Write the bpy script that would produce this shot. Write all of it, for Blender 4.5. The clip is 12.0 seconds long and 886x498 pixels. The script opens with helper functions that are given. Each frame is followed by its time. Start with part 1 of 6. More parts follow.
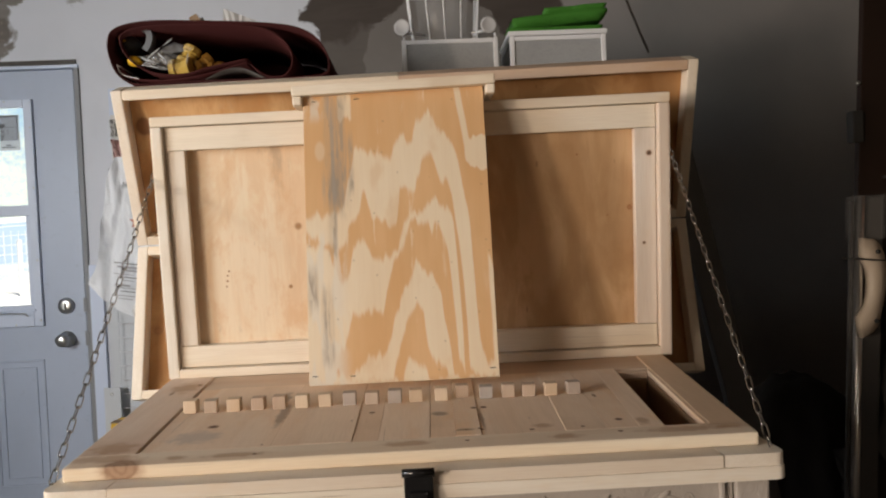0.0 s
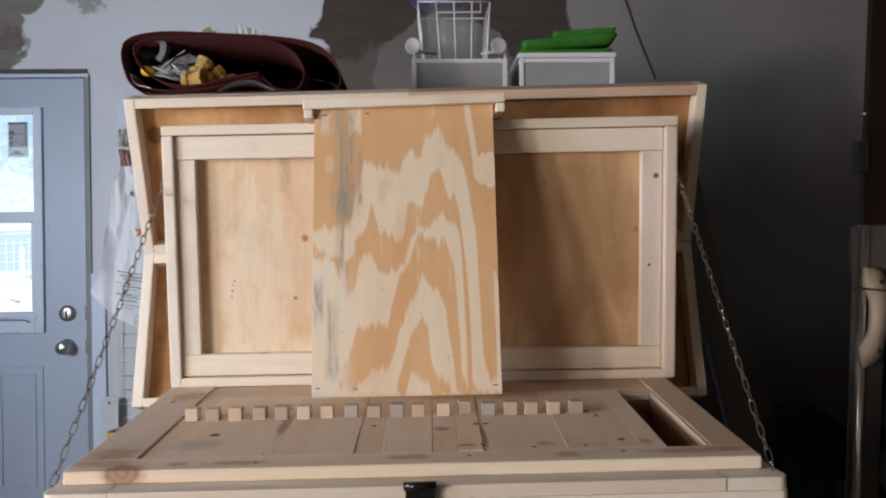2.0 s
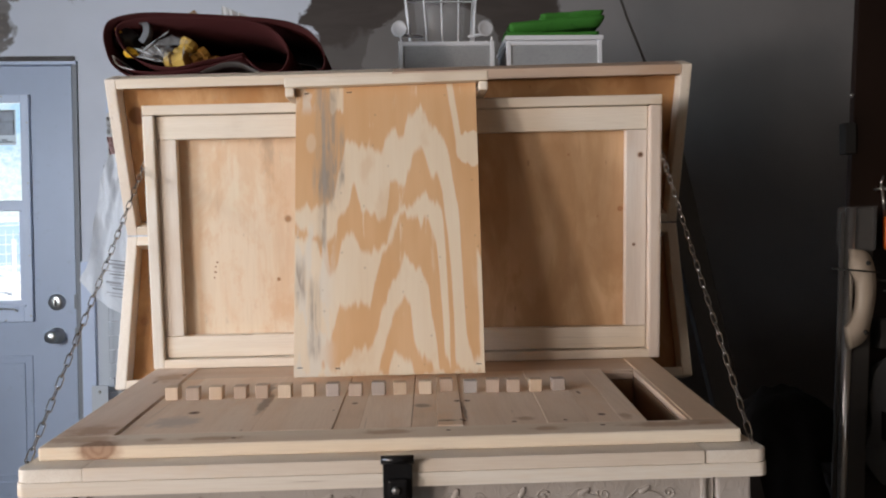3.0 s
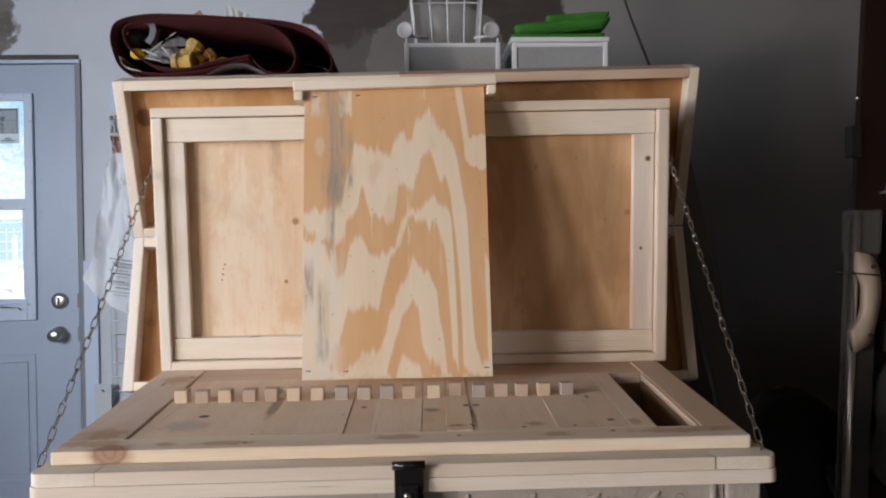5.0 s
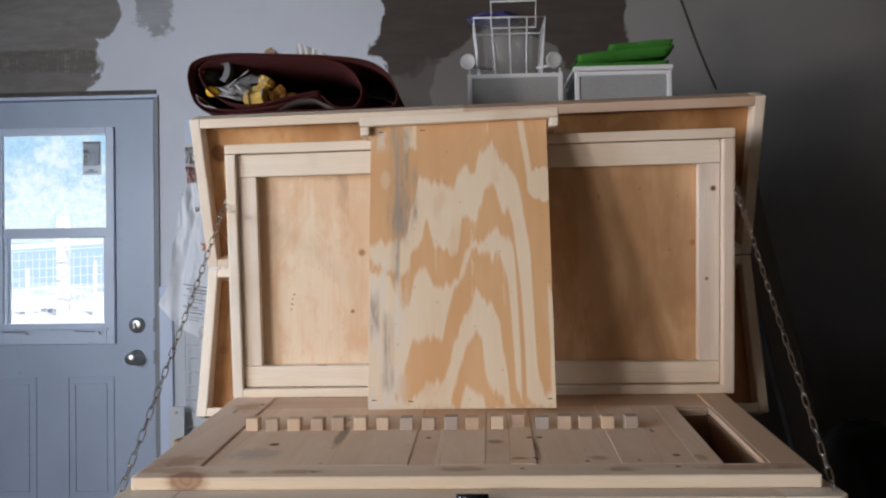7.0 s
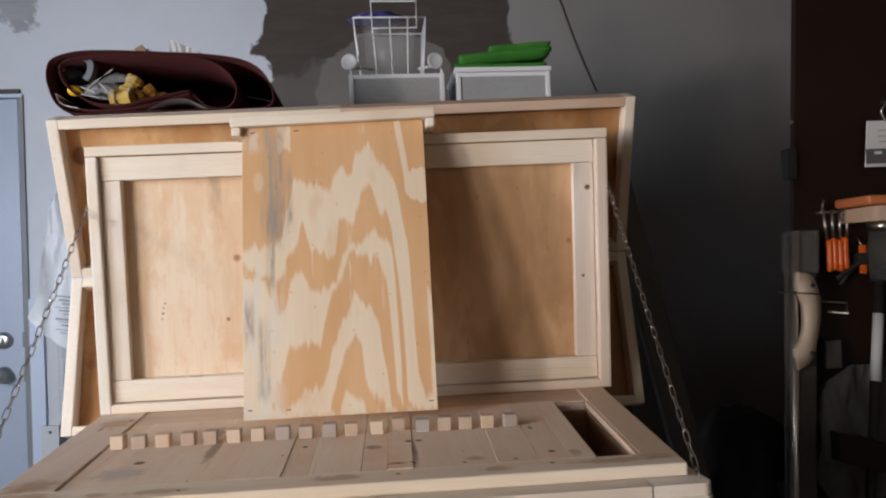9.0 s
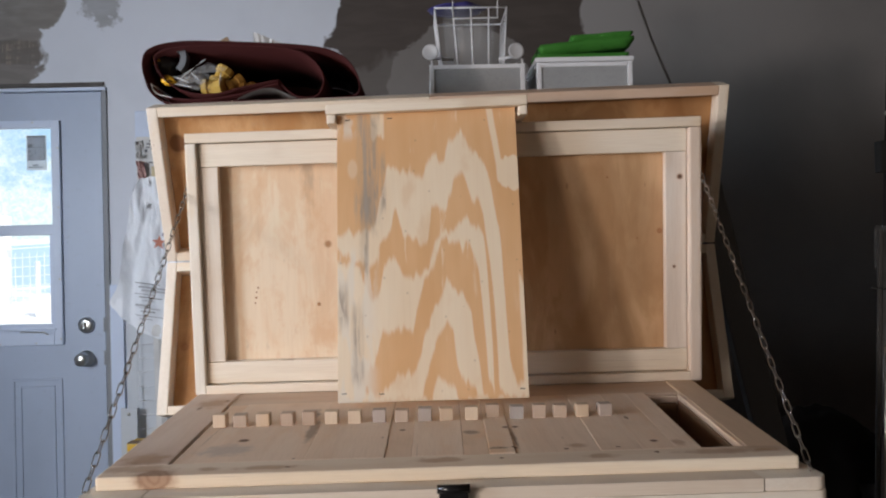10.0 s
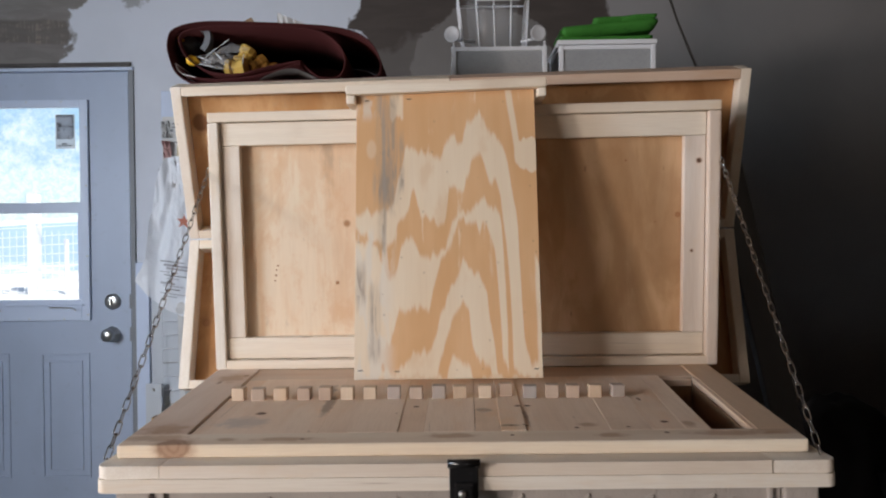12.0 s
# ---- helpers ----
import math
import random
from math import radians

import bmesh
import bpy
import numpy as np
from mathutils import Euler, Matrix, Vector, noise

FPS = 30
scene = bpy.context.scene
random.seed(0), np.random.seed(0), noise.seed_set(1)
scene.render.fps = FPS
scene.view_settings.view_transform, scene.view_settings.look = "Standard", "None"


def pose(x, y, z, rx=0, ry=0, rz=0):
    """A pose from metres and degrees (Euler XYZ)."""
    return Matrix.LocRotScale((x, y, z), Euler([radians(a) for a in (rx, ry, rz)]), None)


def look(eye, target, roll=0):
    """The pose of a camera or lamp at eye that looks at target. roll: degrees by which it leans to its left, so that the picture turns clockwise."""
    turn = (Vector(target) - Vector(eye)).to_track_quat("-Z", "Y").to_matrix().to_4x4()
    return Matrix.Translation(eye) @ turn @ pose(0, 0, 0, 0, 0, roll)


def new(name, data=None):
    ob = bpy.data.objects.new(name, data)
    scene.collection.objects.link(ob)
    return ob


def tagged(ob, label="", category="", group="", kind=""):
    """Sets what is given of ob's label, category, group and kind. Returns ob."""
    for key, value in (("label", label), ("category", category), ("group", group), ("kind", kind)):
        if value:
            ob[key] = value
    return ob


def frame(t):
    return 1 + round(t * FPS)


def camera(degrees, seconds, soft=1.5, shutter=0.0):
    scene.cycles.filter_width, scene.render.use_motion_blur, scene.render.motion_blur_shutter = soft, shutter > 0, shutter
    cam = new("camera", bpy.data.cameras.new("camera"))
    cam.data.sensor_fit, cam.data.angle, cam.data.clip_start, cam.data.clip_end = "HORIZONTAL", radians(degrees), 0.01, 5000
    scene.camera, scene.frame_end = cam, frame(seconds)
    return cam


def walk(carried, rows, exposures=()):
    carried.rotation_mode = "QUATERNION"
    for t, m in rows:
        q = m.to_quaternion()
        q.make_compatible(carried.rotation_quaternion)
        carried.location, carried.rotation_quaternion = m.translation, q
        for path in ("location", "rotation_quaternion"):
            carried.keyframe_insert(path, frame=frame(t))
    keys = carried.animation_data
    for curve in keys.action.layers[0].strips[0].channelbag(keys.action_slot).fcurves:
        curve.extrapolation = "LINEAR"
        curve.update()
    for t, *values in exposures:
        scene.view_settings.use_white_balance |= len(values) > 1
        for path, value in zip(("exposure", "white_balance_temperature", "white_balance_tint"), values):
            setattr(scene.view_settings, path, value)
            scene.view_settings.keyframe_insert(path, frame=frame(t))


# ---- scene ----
cam = camera(59.0, 12.0, soft=2.1, shutter=0.4)
PATH = [
    (0, (-0.034, 0.083, 1.306), (0.039, 2.081, 1.255), -2.5),
    (0.5, (-0.043, 0.08, 1.304), (0.064, 2.077, 1.257), -2.3),
    (1, (-0.041, 0.074, 1.296), (0.077, 2.071, 1.262), -1.6),
    (1.5, (-0.045, 0.078, 1.295), (0.052, 2.075, 1.284), -1.0),
    (2, (-0.043, 0.079, 1.298), (0.029, 2.077, 1.3), -0.8),
    (2.5, (-0.028, 0.079, 1.278), (0.04, 2.078, 1.287), -1.0),
    (3, (-0.022, 0.084, 1.275), (0.061, 2.082, 1.258), -1.0),
    (5, (-0.036, 0.083, 1.285), (0.048, 2.081, 1.262), -0.8),
    (5.5, (-0.042, 0.072, 1.286), (0.032, 2.07, 1.265), -0.9),
    (6, (-0.064, 0.077, 1.283), (-0.045, 2.077, 1.27), -0.9),
    (6.5, (-0.065, 0.067, 1.297), (-0.141, 2.065, 1.311), -0.7),
    (7, (-0.035, 0.064, 1.3), (-0.113, 2.062, 1.337), -0.9),
    (7.5, (0.024, 0.086, 1.296), (0.18, 2.08, 1.336), -2.1),
    (7.7, (0.029, 0.091, 1.296), (0.215, 2.083, 1.334), -2.4),
    (9.3, (-0.028, 0.08, 1.3), (0.15, 2.072, 1.333), -2.2),
    (9.5, (-0.05, 0.08, 1.298), (0.062, 2.077, 1.332), -2.1),
    (10, (-0.065, 0.084, 1.288), (-0.021, 2.084, 1.316), -1.5),
    (10.5, (-0.059, 0.079, 1.288), (-0.059, 2.079, 1.314), -1.0),
    (11, (-0.054, 0.078, 1.291), (-0.065, 2.078, 1.309), -0.8),
    (11.5, (-0.041, 0.078, 1.285), (-0.05, 2.078, 1.287), -1.0),
    (12, (-0.054, 0.072, 1.282), (-0.071, 2.071, 1.27), -0.7),
]
# the clip's own exposure and white balance drift: warmer at the start and when it turns to the dark side
TONE = [(0, -0.08, 7600, 10), (0.5, -0.06, 6950, 10), (1, -0.08, 6550, 10), (3, -0.08, 6550, 10), (5, -0.1, 6500, 10), (6, -0.15, 6450, 10), (6.5, -0.2, 6450, 10),
        (7, -0.2, 6500, 10), (7.5, 0.02, 6700, 10), (7.7, 0.1, 6650, 10), (9.5, -0.04, 6500, 10), (10.5, -0.15, 6500, 10), (12, -0.15, 6450, 10)]
walk(cam, [(t, look(eye, target, roll)) for t, eye, target, roll in PATH], TONE)


# ---- light ----
world = bpy.data.worlds.new("world")
scene.world = world
world.use_nodes = True
sky = world.node_tree.nodes.new("ShaderNodeTexSky")
sky.sky_type, sky.sun_disc = "NISHITA", False
sky.sun_elevation, sky.sun_rotation = radians(53), radians(138)
world.node_tree.nodes["Background"].inputs["Strength"].default_value = 0.14
world.node_tree.links.new(sky.outputs["Color"], world.node_tree.nodes["Background"].inputs["Color"])

sun = new("sun", bpy.data.lights.new("sun", "SUN"))
sun.data.energy, sun.data.angle, sun.data.color = 5.0, radians(0.6), (1.0, 0.95, 0.87)
sun.matrix_world = look((4.5, -5, 9), (0, 0, 0))

# daylight of the open doorway in the side wall, behind and to one side of the camera
doorway_light = new("doorway_light", bpy.data.lights.new("doorway_light", "AREA"))
doorway_light.data.shape, doorway_light.data.size, doorway_light.data.size_y = "RECTANGLE", 1.5, 0.89
doorway_light.data.energy, doorway_light.data.color = 59, (1.0, 0.882, 0.81)
doorway_light.matrix_world = pose(-2.55, -1.69, 1.55, 0, -90, 0)
# the small window beside the doorway
window_light = new("window_light", bpy.data.lights.new("window_light", "AREA"))
window_light.data.shape, window_light.data.size, window_light.data.size_y = "RECTANGLE", 0.36, 0.33
window_light.data.energy, window_light.data.color = 59, (1.0, 0.882, 0.81)
window_light.matrix_world = pose(-2.55, -0.74, 1.28, 0, -90, 0)
# bluish skylight of a window near the door, from the side
side_light = new("side_light", bpy.data.lights.new("side_light", "AREA"))
side_light.data.shape, side_light.data.size, side_light.data.size_y = "RECTANGLE", 0.7, 0.9
side_light.data.energy, side_light.data.color, side_light.data.spread = 36.0, (0.77, 0.868, 1.0), radians(130)
side_light.matrix_world = look((-2.50, 0.30, 1.75), (-1.2, 2.7, 1.3))
# weak warm fill lamp, added behind the camera to lift the shadows
fill_light = new("fill_light", bpy.data.lights.new("fill_light", "AREA"))
fill_light.data.shape, fill_light.data.size, fill_light.data.size_y = "RECTANGLE", 1.0, 1.1
fill_light.data.energy, fill_light.data.color = 3.5, (1.0, 0.76, 0.60)
fill_light.matrix_world = look((1.95, -4.18, 1.8), (0.0, 1.6, 1.2))
scene.view_settings.exposure = 0.0


# ---- node helpers ----
class S:
    """A number inside a node tree, with arithmetic."""

    def __init__(self, tree, sock):
        self.tree, self.sock = tree, sock

    def op(self, kind, *others):
        node = self.tree.nodes.new("ShaderNodeMath")
        node.operation = kind
        for n, v in enumerate((self, *others)):
            if isinstance(v, S):
                self.tree.links.new(v.sock, node.inputs[n])
            else:
                node.inputs[n].default_value = v
        return S(self.tree, node.outputs[0])

    def __add__(self, o): return self.op("ADD", o)
    def __radd__(self, o): return self.op("ADD", o)
    def __sub__(self, o): return self.op("SUBTRACT", o)
    def __mul__(self, o): return self.op("MULTIPLY", o)
    def __rmul__(self, o): return self.op("MULTIPLY", o)
    def absolute(self): return self.op("ABSOLUTE")
    def low(self, o): return self.op("MINIMUM", o)
    def high(self, o): return self.op("MAXIMUM", o)
    def power(self, o): return self.op("POWER", o)

    def ramp(self, a, b, lo=0.0, hi=1.0):
        node = self.tree.nodes.new("ShaderNodeMapRange")
        node.interpolation_type = "SMOOTHSTEP"
        self.tree.links.new(self.sock, node.inputs["Value"])
        for key, v in (("From Min", a), ("From Max", b), ("To Min", lo), ("To Max", hi)):
            node.inputs[key].default_value = v
        return S(self.tree, node.outputs["Result"])


class Mat:
    """A material under construction."""

    def __init__(self, name, rough=0.6, metal=0.0, spec=0.5):
        self.m = bpy.data.materials.new(name)
        self.m.use_nodes = True
        self.t = self.m.node_tree
        self.bsdf = self.t.nodes["Principled BSDF"]
        self.bsdf.inputs["Roughness"].default_value = rough
        self.bsdf.inputs["Metallic"].default_value = metal
        self.bsdf.inputs["Specular IOR Level"].default_value = spec
        coord = self.t.nodes.new("ShaderNodeTexCoord")
        info = self.t.nodes.new("ShaderNodeObjectInfo")
        self.coord, self.random = coord.outputs["Object"], S(self.t, info.outputs["Random"])
        self.split = None

    def xyz(self):
        if self.split is None:
            self.split = self.t.nodes.new("ShaderNodeSeparateXYZ")
            self.t.links.new(self.coord, self.split.inputs[0])
        return [S(self.t, self.split.outputs[n]) for n in range(3)]

    def noise(self, scale=(1, 1, 1), detail=3.0, shift=0.0, rough=0.55, twist=0.0):
        """Fractal noise, 0 to 1 round 0.5; scale: how many waves a metre along each axis. shift: how far each object's own pattern is moved."""
        mapping = self.t.nodes.new("ShaderNodeMapping")
        mapping.inputs["Scale"].default_value = scale
        self.t.links.new(self.coord, mapping.inputs["Vector"])
        out = mapping.outputs[0]
        if shift:
            move = self.t.nodes.new("ShaderNodeVectorMath")
            move.operation = "ADD"
            self.t.links.new(out, move.inputs[0])
            self.t.links.new((self.random * shift).sock, move.inputs[1])
            out = move.outputs[0]
        node = self.t.nodes.new("ShaderNodeTexNoise")
        node.inputs["Scale"].default_value, node.inputs["Detail"].default_value = 1.0, detail
        node.inputs["Roughness"].default_value, node.inputs["Distortion"].default_value = rough, twist
        self.t.links.new(out, node.inputs["Vector"])
        return S(self.t, node.outputs["Fac"])

    def cells(self, scale, shift=0.0):
        mapping = self.t.nodes.new("ShaderNodeMapping")
        mapping.inputs["Scale"].default_value = scale
        self.t.links.new(self.coord, mapping.inputs["Vector"])
        out = mapping.outputs[0]
        if shift:
            move = self.t.nodes.new("ShaderNodeVectorMath")
            move.operation = "ADD"
            self.t.links.new(out, move.inputs[0])
            self.t.links.new((self.random * shift).sock, move.inputs[1])
            out = move.outputs[0]
        node = self.t.nodes.new("ShaderNodeTexVoronoi")
        node.inputs["Scale"].default_value = 1.0
        self.t.links.new(out, node.inputs["Vector"])
        return S(self.t, node.outputs["Distance"])

    def mix(self, fac, a, b, blend="MIX"):
        node = self.t.nodes.new("ShaderNodeMix")
        node.data_type, node.blend_type, node.clamp_factor = "RGBA", blend, True
        for key, v in ((0, fac), (6, a), (7, b)):
            if isinstance(v, S):
                self.t.links.new(v.sock, node.inputs[key])
            elif isinstance(v, tuple):
                node.inputs[key].default_value = (*v, 1)
            elif isinstance(v, (int, float)):
                node.inputs[key].default_value = v
            else:
                self.t.links.new(v, node.inputs[key])
        return node.outputs[2]

    def done(self, colour=None, rough=None, bump=None, depth=0.001, strength=1.0):
        if colour is not None:
            if isinstance(colour, tuple):
                self.bsdf.inputs["Base Color"].default_value = (*colour, 1)
            else:
                self.t.links.new(colour, self.bsdf.inputs["Base Color"])
        if rough is not None:
            self.t.links.new(rough.sock, self.bsdf.inputs["Roughness"])
        if bump is not None:
            node = self.t.nodes.new("ShaderNodeBump")
            node.inputs["Distance"].default_value, node.inputs["Strength"].default_value = depth, strength
            self.t.links.new(bump.sock, node.inputs["Height"])
            self.t.links.new(node.outputs[0], self.bsdf.inputs["Normal"])
        return self.m


# ---- materials ----
def along(axis, far, across):
    return tuple(far if n == axis else across for n in range(3))


def pine(name, axis, pale=(0.68, 0.54, 0.425), tan=(0.60, 0.44, 0.325), knots=(), chance=0.10, stains=(), weathered=None, tint=0.30):
    """Planed pine with its grain along one axis; knots: (x, y, z, radius). weathered: height above which the top is
    darkened for weaker light.
    """
    k = Mat(name, rough=0.62, spec=0.3)
    broad = k.noise(along(axis, 1.6, 14), 3, shift=9, twist=0.5)
    rings = k.noise(along(axis, 2.5, 70), 2, shift=5)
    fibre = k.noise(along(axis, 22, 520), 2, shift=3)
    stain = k.noise((5, 5, 5), 4, shift=17)
    col = k.mix(broad.ramp(0.40, 0.66), pale, tan)
    col = k.mix(rings.ramp(0.50, 0.70) * 0.16, col, tuple(0.86 * v for v in tan))
    col = k.mix(fibre.ramp(0.35, 0.75) * 0.11, col, (0.36, 0.22, 0.11))
    col = k.mix(stain.ramp(0.56, 0.74) * 0.24, col, (0.46, 0.31, 0.19))
    warm = k.noise(along(axis, 5, 16), 4, shift=29, rough=0.65)
    col = k.mix(warm.ramp(0.54, 0.70) * 0.40, col, tuple(v * f for v, f in zip(tan, (0.98, 0.84, 0.66))))
    checks = k.noise(along(axis, 2.4, 230), 2, shift=13).ramp(0.70, 0.74) * k.noise((4, 4, 4), 2, shift=21).ramp(0.48, 0.60)
    col = k.mix(checks * 0.55, col, (0.20, 0.13, 0.085))
    col = k.mix(k.random * tint, col, (0.60, 0.41, 0.28))
    spots = k.cells(along(axis, 3.0, 11), shift=11)
    col = k.mix(spots.ramp(chance * 0.5, chance, 1, 0) * 0.75, col, (0.19, 0.085, 0.035))
    x, y, z = k.xyz()
    rag = k.noise((60, 60, 60), 2)
    # darker, browner top face: the weaker light on it put into the colour
    if weathered:
        col = k.mix((z - weathered).ramp(0.0, 0.0006) * 0.75, col, k.mix(broad.ramp(0.40, 0.66), (0.83, 0.70, 0.575), (0.76, 0.605, 0.47)))
    for sx, sy, rx, ry, tone in stains:
        d = (((x - sx) * (1 / rx)).power(2) + ((y - sy) * (1 / ry)).power(2)).power(0.5) + rag * 1.3 - 0.65
        col = k.mix(d.ramp(0.45, 1.2, 1, 0) * 0.6, col, tone)
    for kx, ky, kz, r in knots:
        d = ((x - kx).power(2) + (y - ky).power(2) + (z - kz).power(2)).power(0.5) * (1 / r) + rag * 0.35 - 0.17
        if r > 0.01:
            rings_ = (d * 15 + rag * 5).op("SINE").ramp(-0.6, 0.9)
            d = d + (rag - 0.5) * 0.5
            col = k.mix(d.ramp(0.7, 1.5, 1, 0) * 0.7, col, (0.40, 0.225, 0.125))
            col = k.mix(d.ramp(0.75, 1.05, 1, 0) * (rings_ * 0.25 + 0.35), col, (0.25, 0.125, 0.075))
            continue
        halo = d.ramp(0.8, 1.5, 1, 0) * 0.5
        col = k.mix(halo, col, (0.45, 0.26, 0.13))
        col = k.mix(d.ramp(0.84, 1.0, 1, 0) * 0.85, col, (0.25, 0.13, 0.075))
        col = k.mix(d.ramp(0.55, 0.80, 1, 0) * 0.8, col, (0.37, 0.21, 0.125) if r > 0.01 else (0.07, 0.04, 0.03))
    return k.done(col, bump=fibre, depth=0.0004, strength=0.5)


PINE = [pine(f"pine_{'xyz'[n]}", n) for n in range(3)]
PINE_PALE = [pine(f"pale_pine_{'xyz'[n]}", n, pale=(0.88, 0.80, 0.68), tan=(0.83, 0.725, 0.585), chance=0.05, tint=0.14) for n in range(3)]
PINE_GREY = [pine(f"aged_pine_{'xyz'[n]}", n, pale=(0.89, 0.85, 0.77), tan=(0.83, 0.765, 0.67), chance=0.05) for n in range(3)]
RUST, SOOT = (0.42, 0.235, 0.12), (0.13, 0.09, 0.065)
# front rail: its top is toned darker in place of weaker light
PINE_FRONT = pine("pine_front_rail", 0, pale=(0.90, 0.82, 0.68), tan=(0.84, 0.72, 0.56), chance=0.03, weathered=1.0462,
                  knots=((-0.386, 1.003, 1.046, 0.0215), (-0.236, 1.021, 1.047, 0.003), (0.02, 1.03, 1.047, 0.003), (0.21, 1.035, 1.047, 0.0035)),
                  stains=((-0.328, 1.022, 0.016, 0.009, RUST), (-0.262, 1.022, 0.045, 0.010, RUST), (-0.052, 1.030, 0.034, 0.012, RUST), (-0.42, 1.03, 0.05, 0.016, RUST), (0.29, 1.03, 0.06, 0.012, RUST), (0.345, 1.04, 0.03, 0.02, RUST), (0.14, 1.025, 0.02, 0.012, RUST)))
PLANK = pine("scarred_plank", 1, pale=(0.88, 0.72, 0.58), tan=(0.82, 0.635, 0.485), chance=0.04, tint=0.18,
             knots=((-0.319, 1.158, 1.047, 0.008), (-0.104, 1.192, 1.047, 0.0045), (-0.130, 1.150, 1.047, 0.0018), (0.040, 1.184, 1.047, 0.005), (0.054, 1.190, 1.047, 0.005),
                    (0.041, 1.078, 1.047, 0.004), (0.022, 1.075, 1.047, 0.003), (0.105, 1.066, 1.047, 0.0036), (0.170, 1.066, 1.047, 0.003), (0.222, 1.09, 1.047, 0.0055), (-0.235, 1.060, 1.047, 0.002)),
             stains=((-0.232, 1.205, 0.008, 0.075, SOOT), (-0.245, 1.30, 0.010, 0.05, SOOT), (0.046, 1.13, 0.0035, 0.06, SOOT), (-0.010, 1.165, 0.014, 0.012, SOOT), (0.018, 1.075, 0.014, 0.006, SOOT),
                     (0.25, 1.08, 0.010, 0.02, RUST), (0.12, 1.08, 0.014, 0.012, RUST), (-0.33, 1.11, 0.04, 0.03, (0.50, 0.43, 0.39))))
SIDE = pine("side_board_pine", 1, pale=(0.80, 0.68, 0.585), tan=(0.73, 0.59, 0.49), chance=0.06,
            knots=((-0.412, 1.438, 1.047, 0.004),), stains=((-0.42, 1.075, 0.03, 0.03, RUST), (-0.43, 1.42, 0.03, 0.04, RUST)))
# pine for the lid rail's right half, darkened in colour for shade
PINE_DIM = pine("dim_pine", 0, pale=(0.68, 0.525, 0.415), tan=(0.60, 0.43, 0.32), chance=0.06)
# right side board: tan wood, with light falling off rightwards in its tone
SIDE_TAN = pine("tan_side_board", 1, pale=(0.72, 0.555, 0.405), tan=(0.65, 0.475, 0.325), chance=0.05)
PINE_STILE = pine("pine_knotty_stile", 2, pale=(0.88, 0.81, 0.74), tan=(0.83, 0.73, 0.64), chance=0.0,
                  knots=((0.397, 1.515, 1.428, 0.0055), (0.386, 1.515, 1.265, 0.0036)))
# slot lining: brown pine with the shade inside the slot in its tone
DARK_PINE = pine("slot_shade_pine", 1, pale=(0.32, 0.20, 0.12), tan=(0.25, 0.15, 0.088), chance=0.05)
BLOCK_PALE = pine("end_cut_pale", 2, pale=(0.66, 0.535, 0.405), tan=(0.58, 0.445, 0.32), chance=0.0)
BLOCK_TAN = pine("end_cut_tan", 2, pale=(0.52, 0.415, 0.335), tan=(0.46, 0.355, 0.28), chance=0.0)
BLOCK_GREY = pine("end_cut_grey", 2, pale=(0.42, 0.39, 0.375), tan=(0.37, 0.34, 0.32), chance=0.0)


